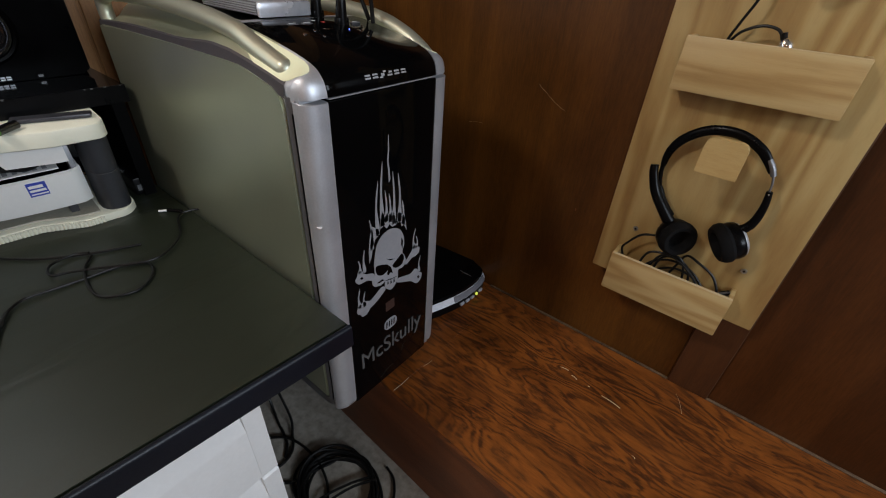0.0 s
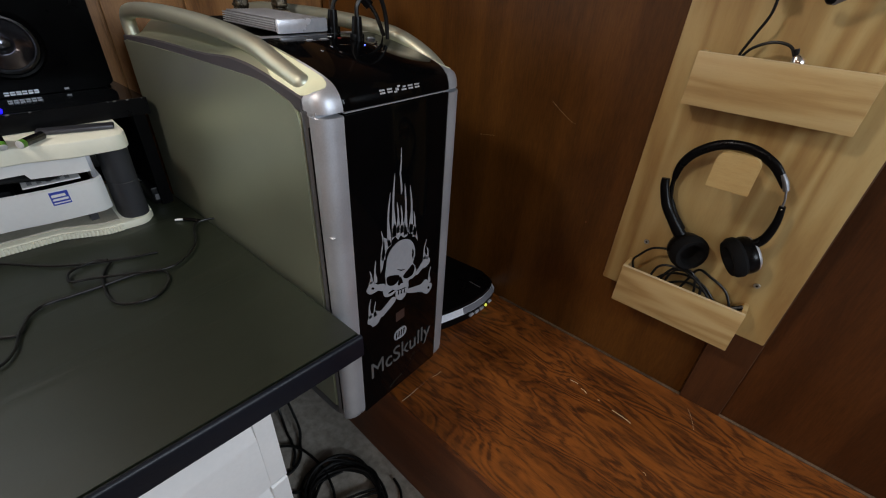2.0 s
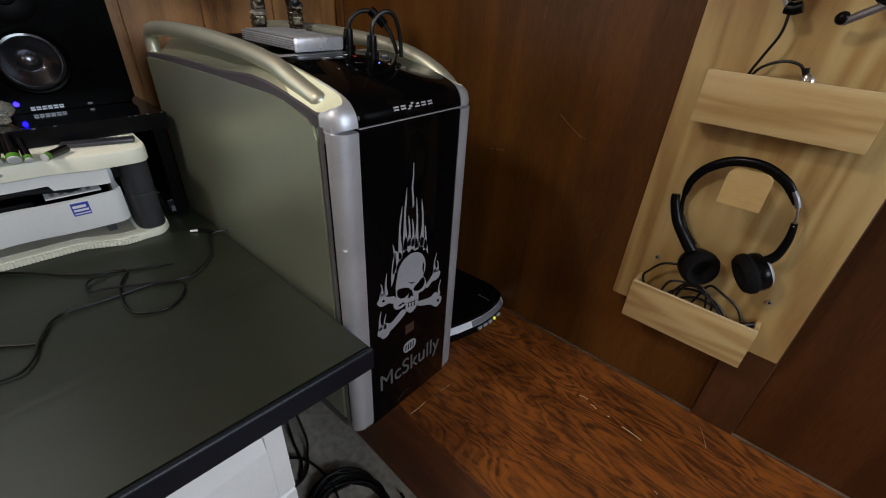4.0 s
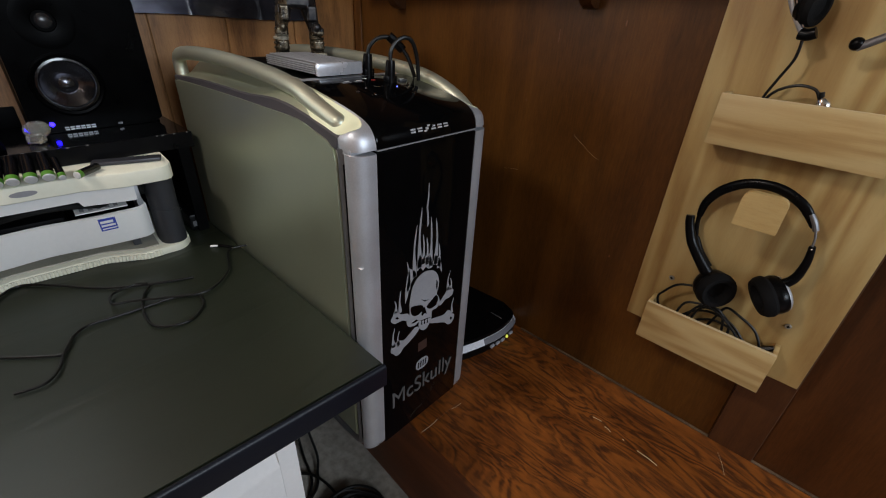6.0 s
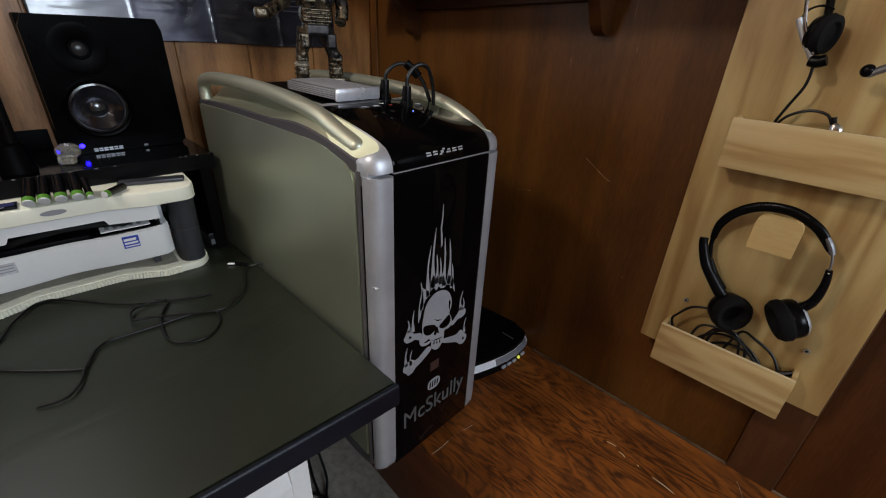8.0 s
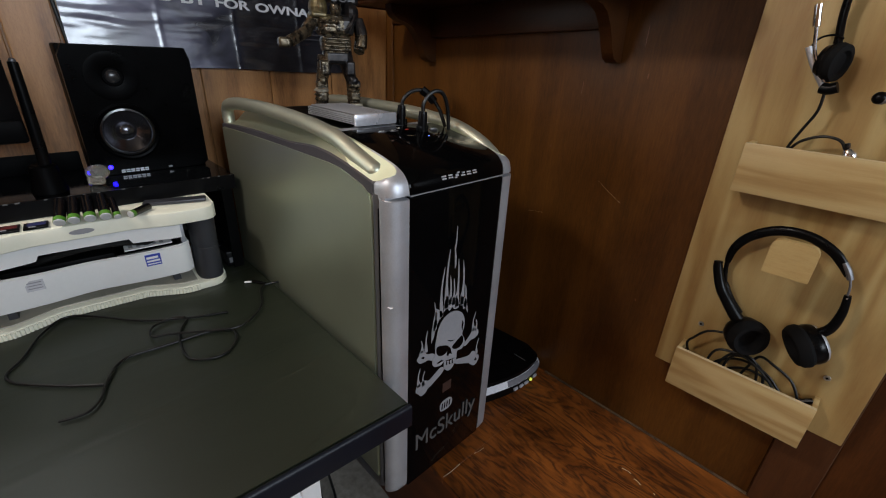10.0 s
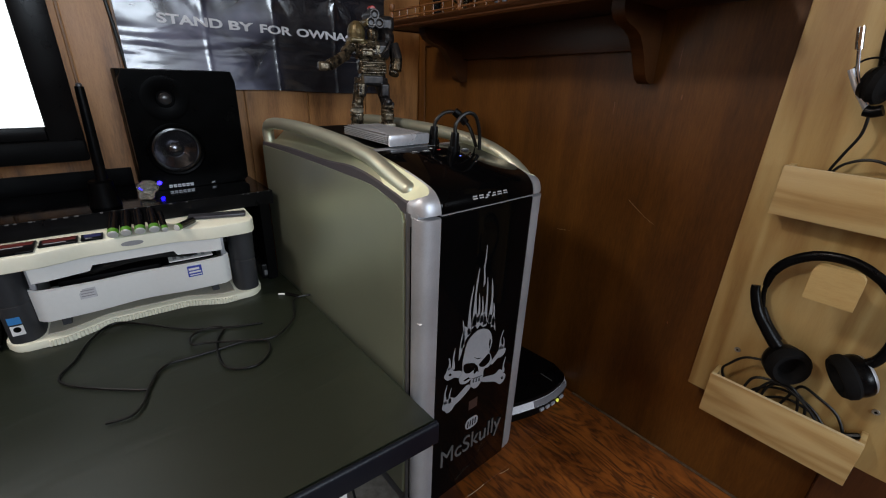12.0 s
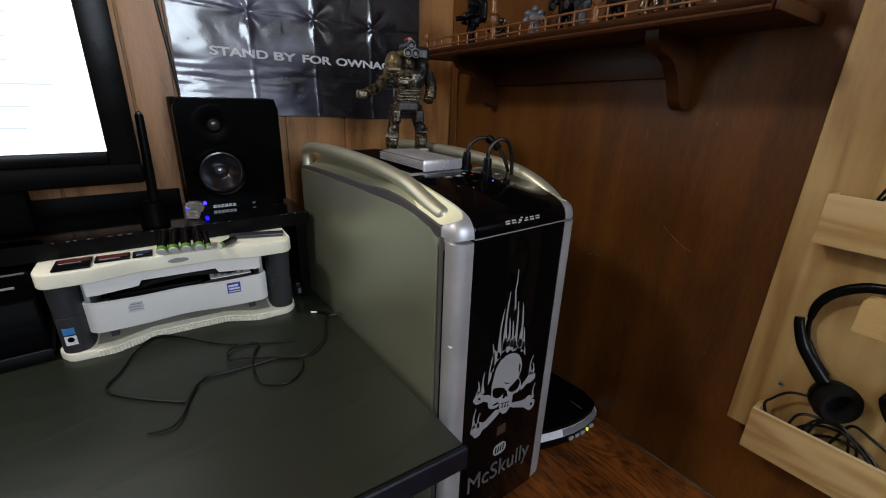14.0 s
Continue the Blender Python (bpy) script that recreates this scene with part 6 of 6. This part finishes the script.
# the shelf hangs a little out of level
TILT = math.tan(radians(2.0))
sh.matrix_world = pose(-0.200, 0.44, 0.731, 0, -2.0, 0)
random.seed(30)
TOYS = ((-0.49, 0.42, 1.6, M_black), (-0.435, 0.45, 1.0, M_brass), (-0.27, 0.40, 0.8, plain("painted_blue_grey", (0.12, 0.14, 0.18), 0.4, c2=(0.03, 0.03, 0.04), big=60)), (-0.215, 0.43, 1.25, M_black), (-0.165, 0.41, 1.3, M_grey), (-0.115, 0.44, 1.2, M_black), (-0.035, 0.42, 1.3, M_brass), (0.02, 0.41, 1.1, M_black), (0.085, 0.43, 1.2, M_grey), (0.135, 0.42, 1.0, M_black))
for x, y, s, mt in TOYS:
    bm = bmesh.new()
    add_cyl(bm, (0, 0, 0), (0, 0, 0.004), 0.017, 0.016, 16)
    for sy in (-1, 1):
        add_tube(bm, [(sy * 0.008, 0, 0.003), (sy * 0.007, -0.003, 0.015), (sy * 0.004, 0, 0.027)], 0.0052, 8, 3)
        add_tube(bm, [(sy * 0.010, 0, 0.043), (sy * 0.018, -0.004, 0.034), (sy * 0.016, -0.012, 0.028 + 0.012 * random.random())], 0.0045, 8, 3)
        add_ball(bm, (sy * 0.0125, 0, 0.045), (0.0078, 0.0078, 0.0068), 10)
    add_box(bm, -0.010, 0.010, -0.007, 0.008, 0.024, 0.046, bevel=0.004)
    add_box(bm, -0.009, 0.009, 0.006, 0.016, 0.030, 0.052, bevel=0.003)
    add_ball(bm, (0, -0.002, 0.052), 0.0062, 10)
    add_cyl(bm, (0.014, -0.020, 0.03), (0.012, 0.006, 0.036), 0.0028, seg=8)
    bm.transform(pose(x, y, 0.8748 + TILT * (x + 0.200), 0, -2.0, random.uniform(-40, 40)) @ Matrix.Diagonal((s * 1.3, s * 1.3, s * 1.3, 1)))
    solo("toy_figurine", moulded(bm, 0.0012), mt, "small dark painted toy figurine on the wall shelf", "figurine", "figurines on the wall shelf")
solo("red_toy_part", box(-0.515, -0.480, 0.388, 0.404, 0.8652, 0.8725, bevel=0.002), plain("dark_red_paint", (0.16, 0.015, 0.012), 0.5), "red painted piece of a toy on the wall shelf", "toy part")
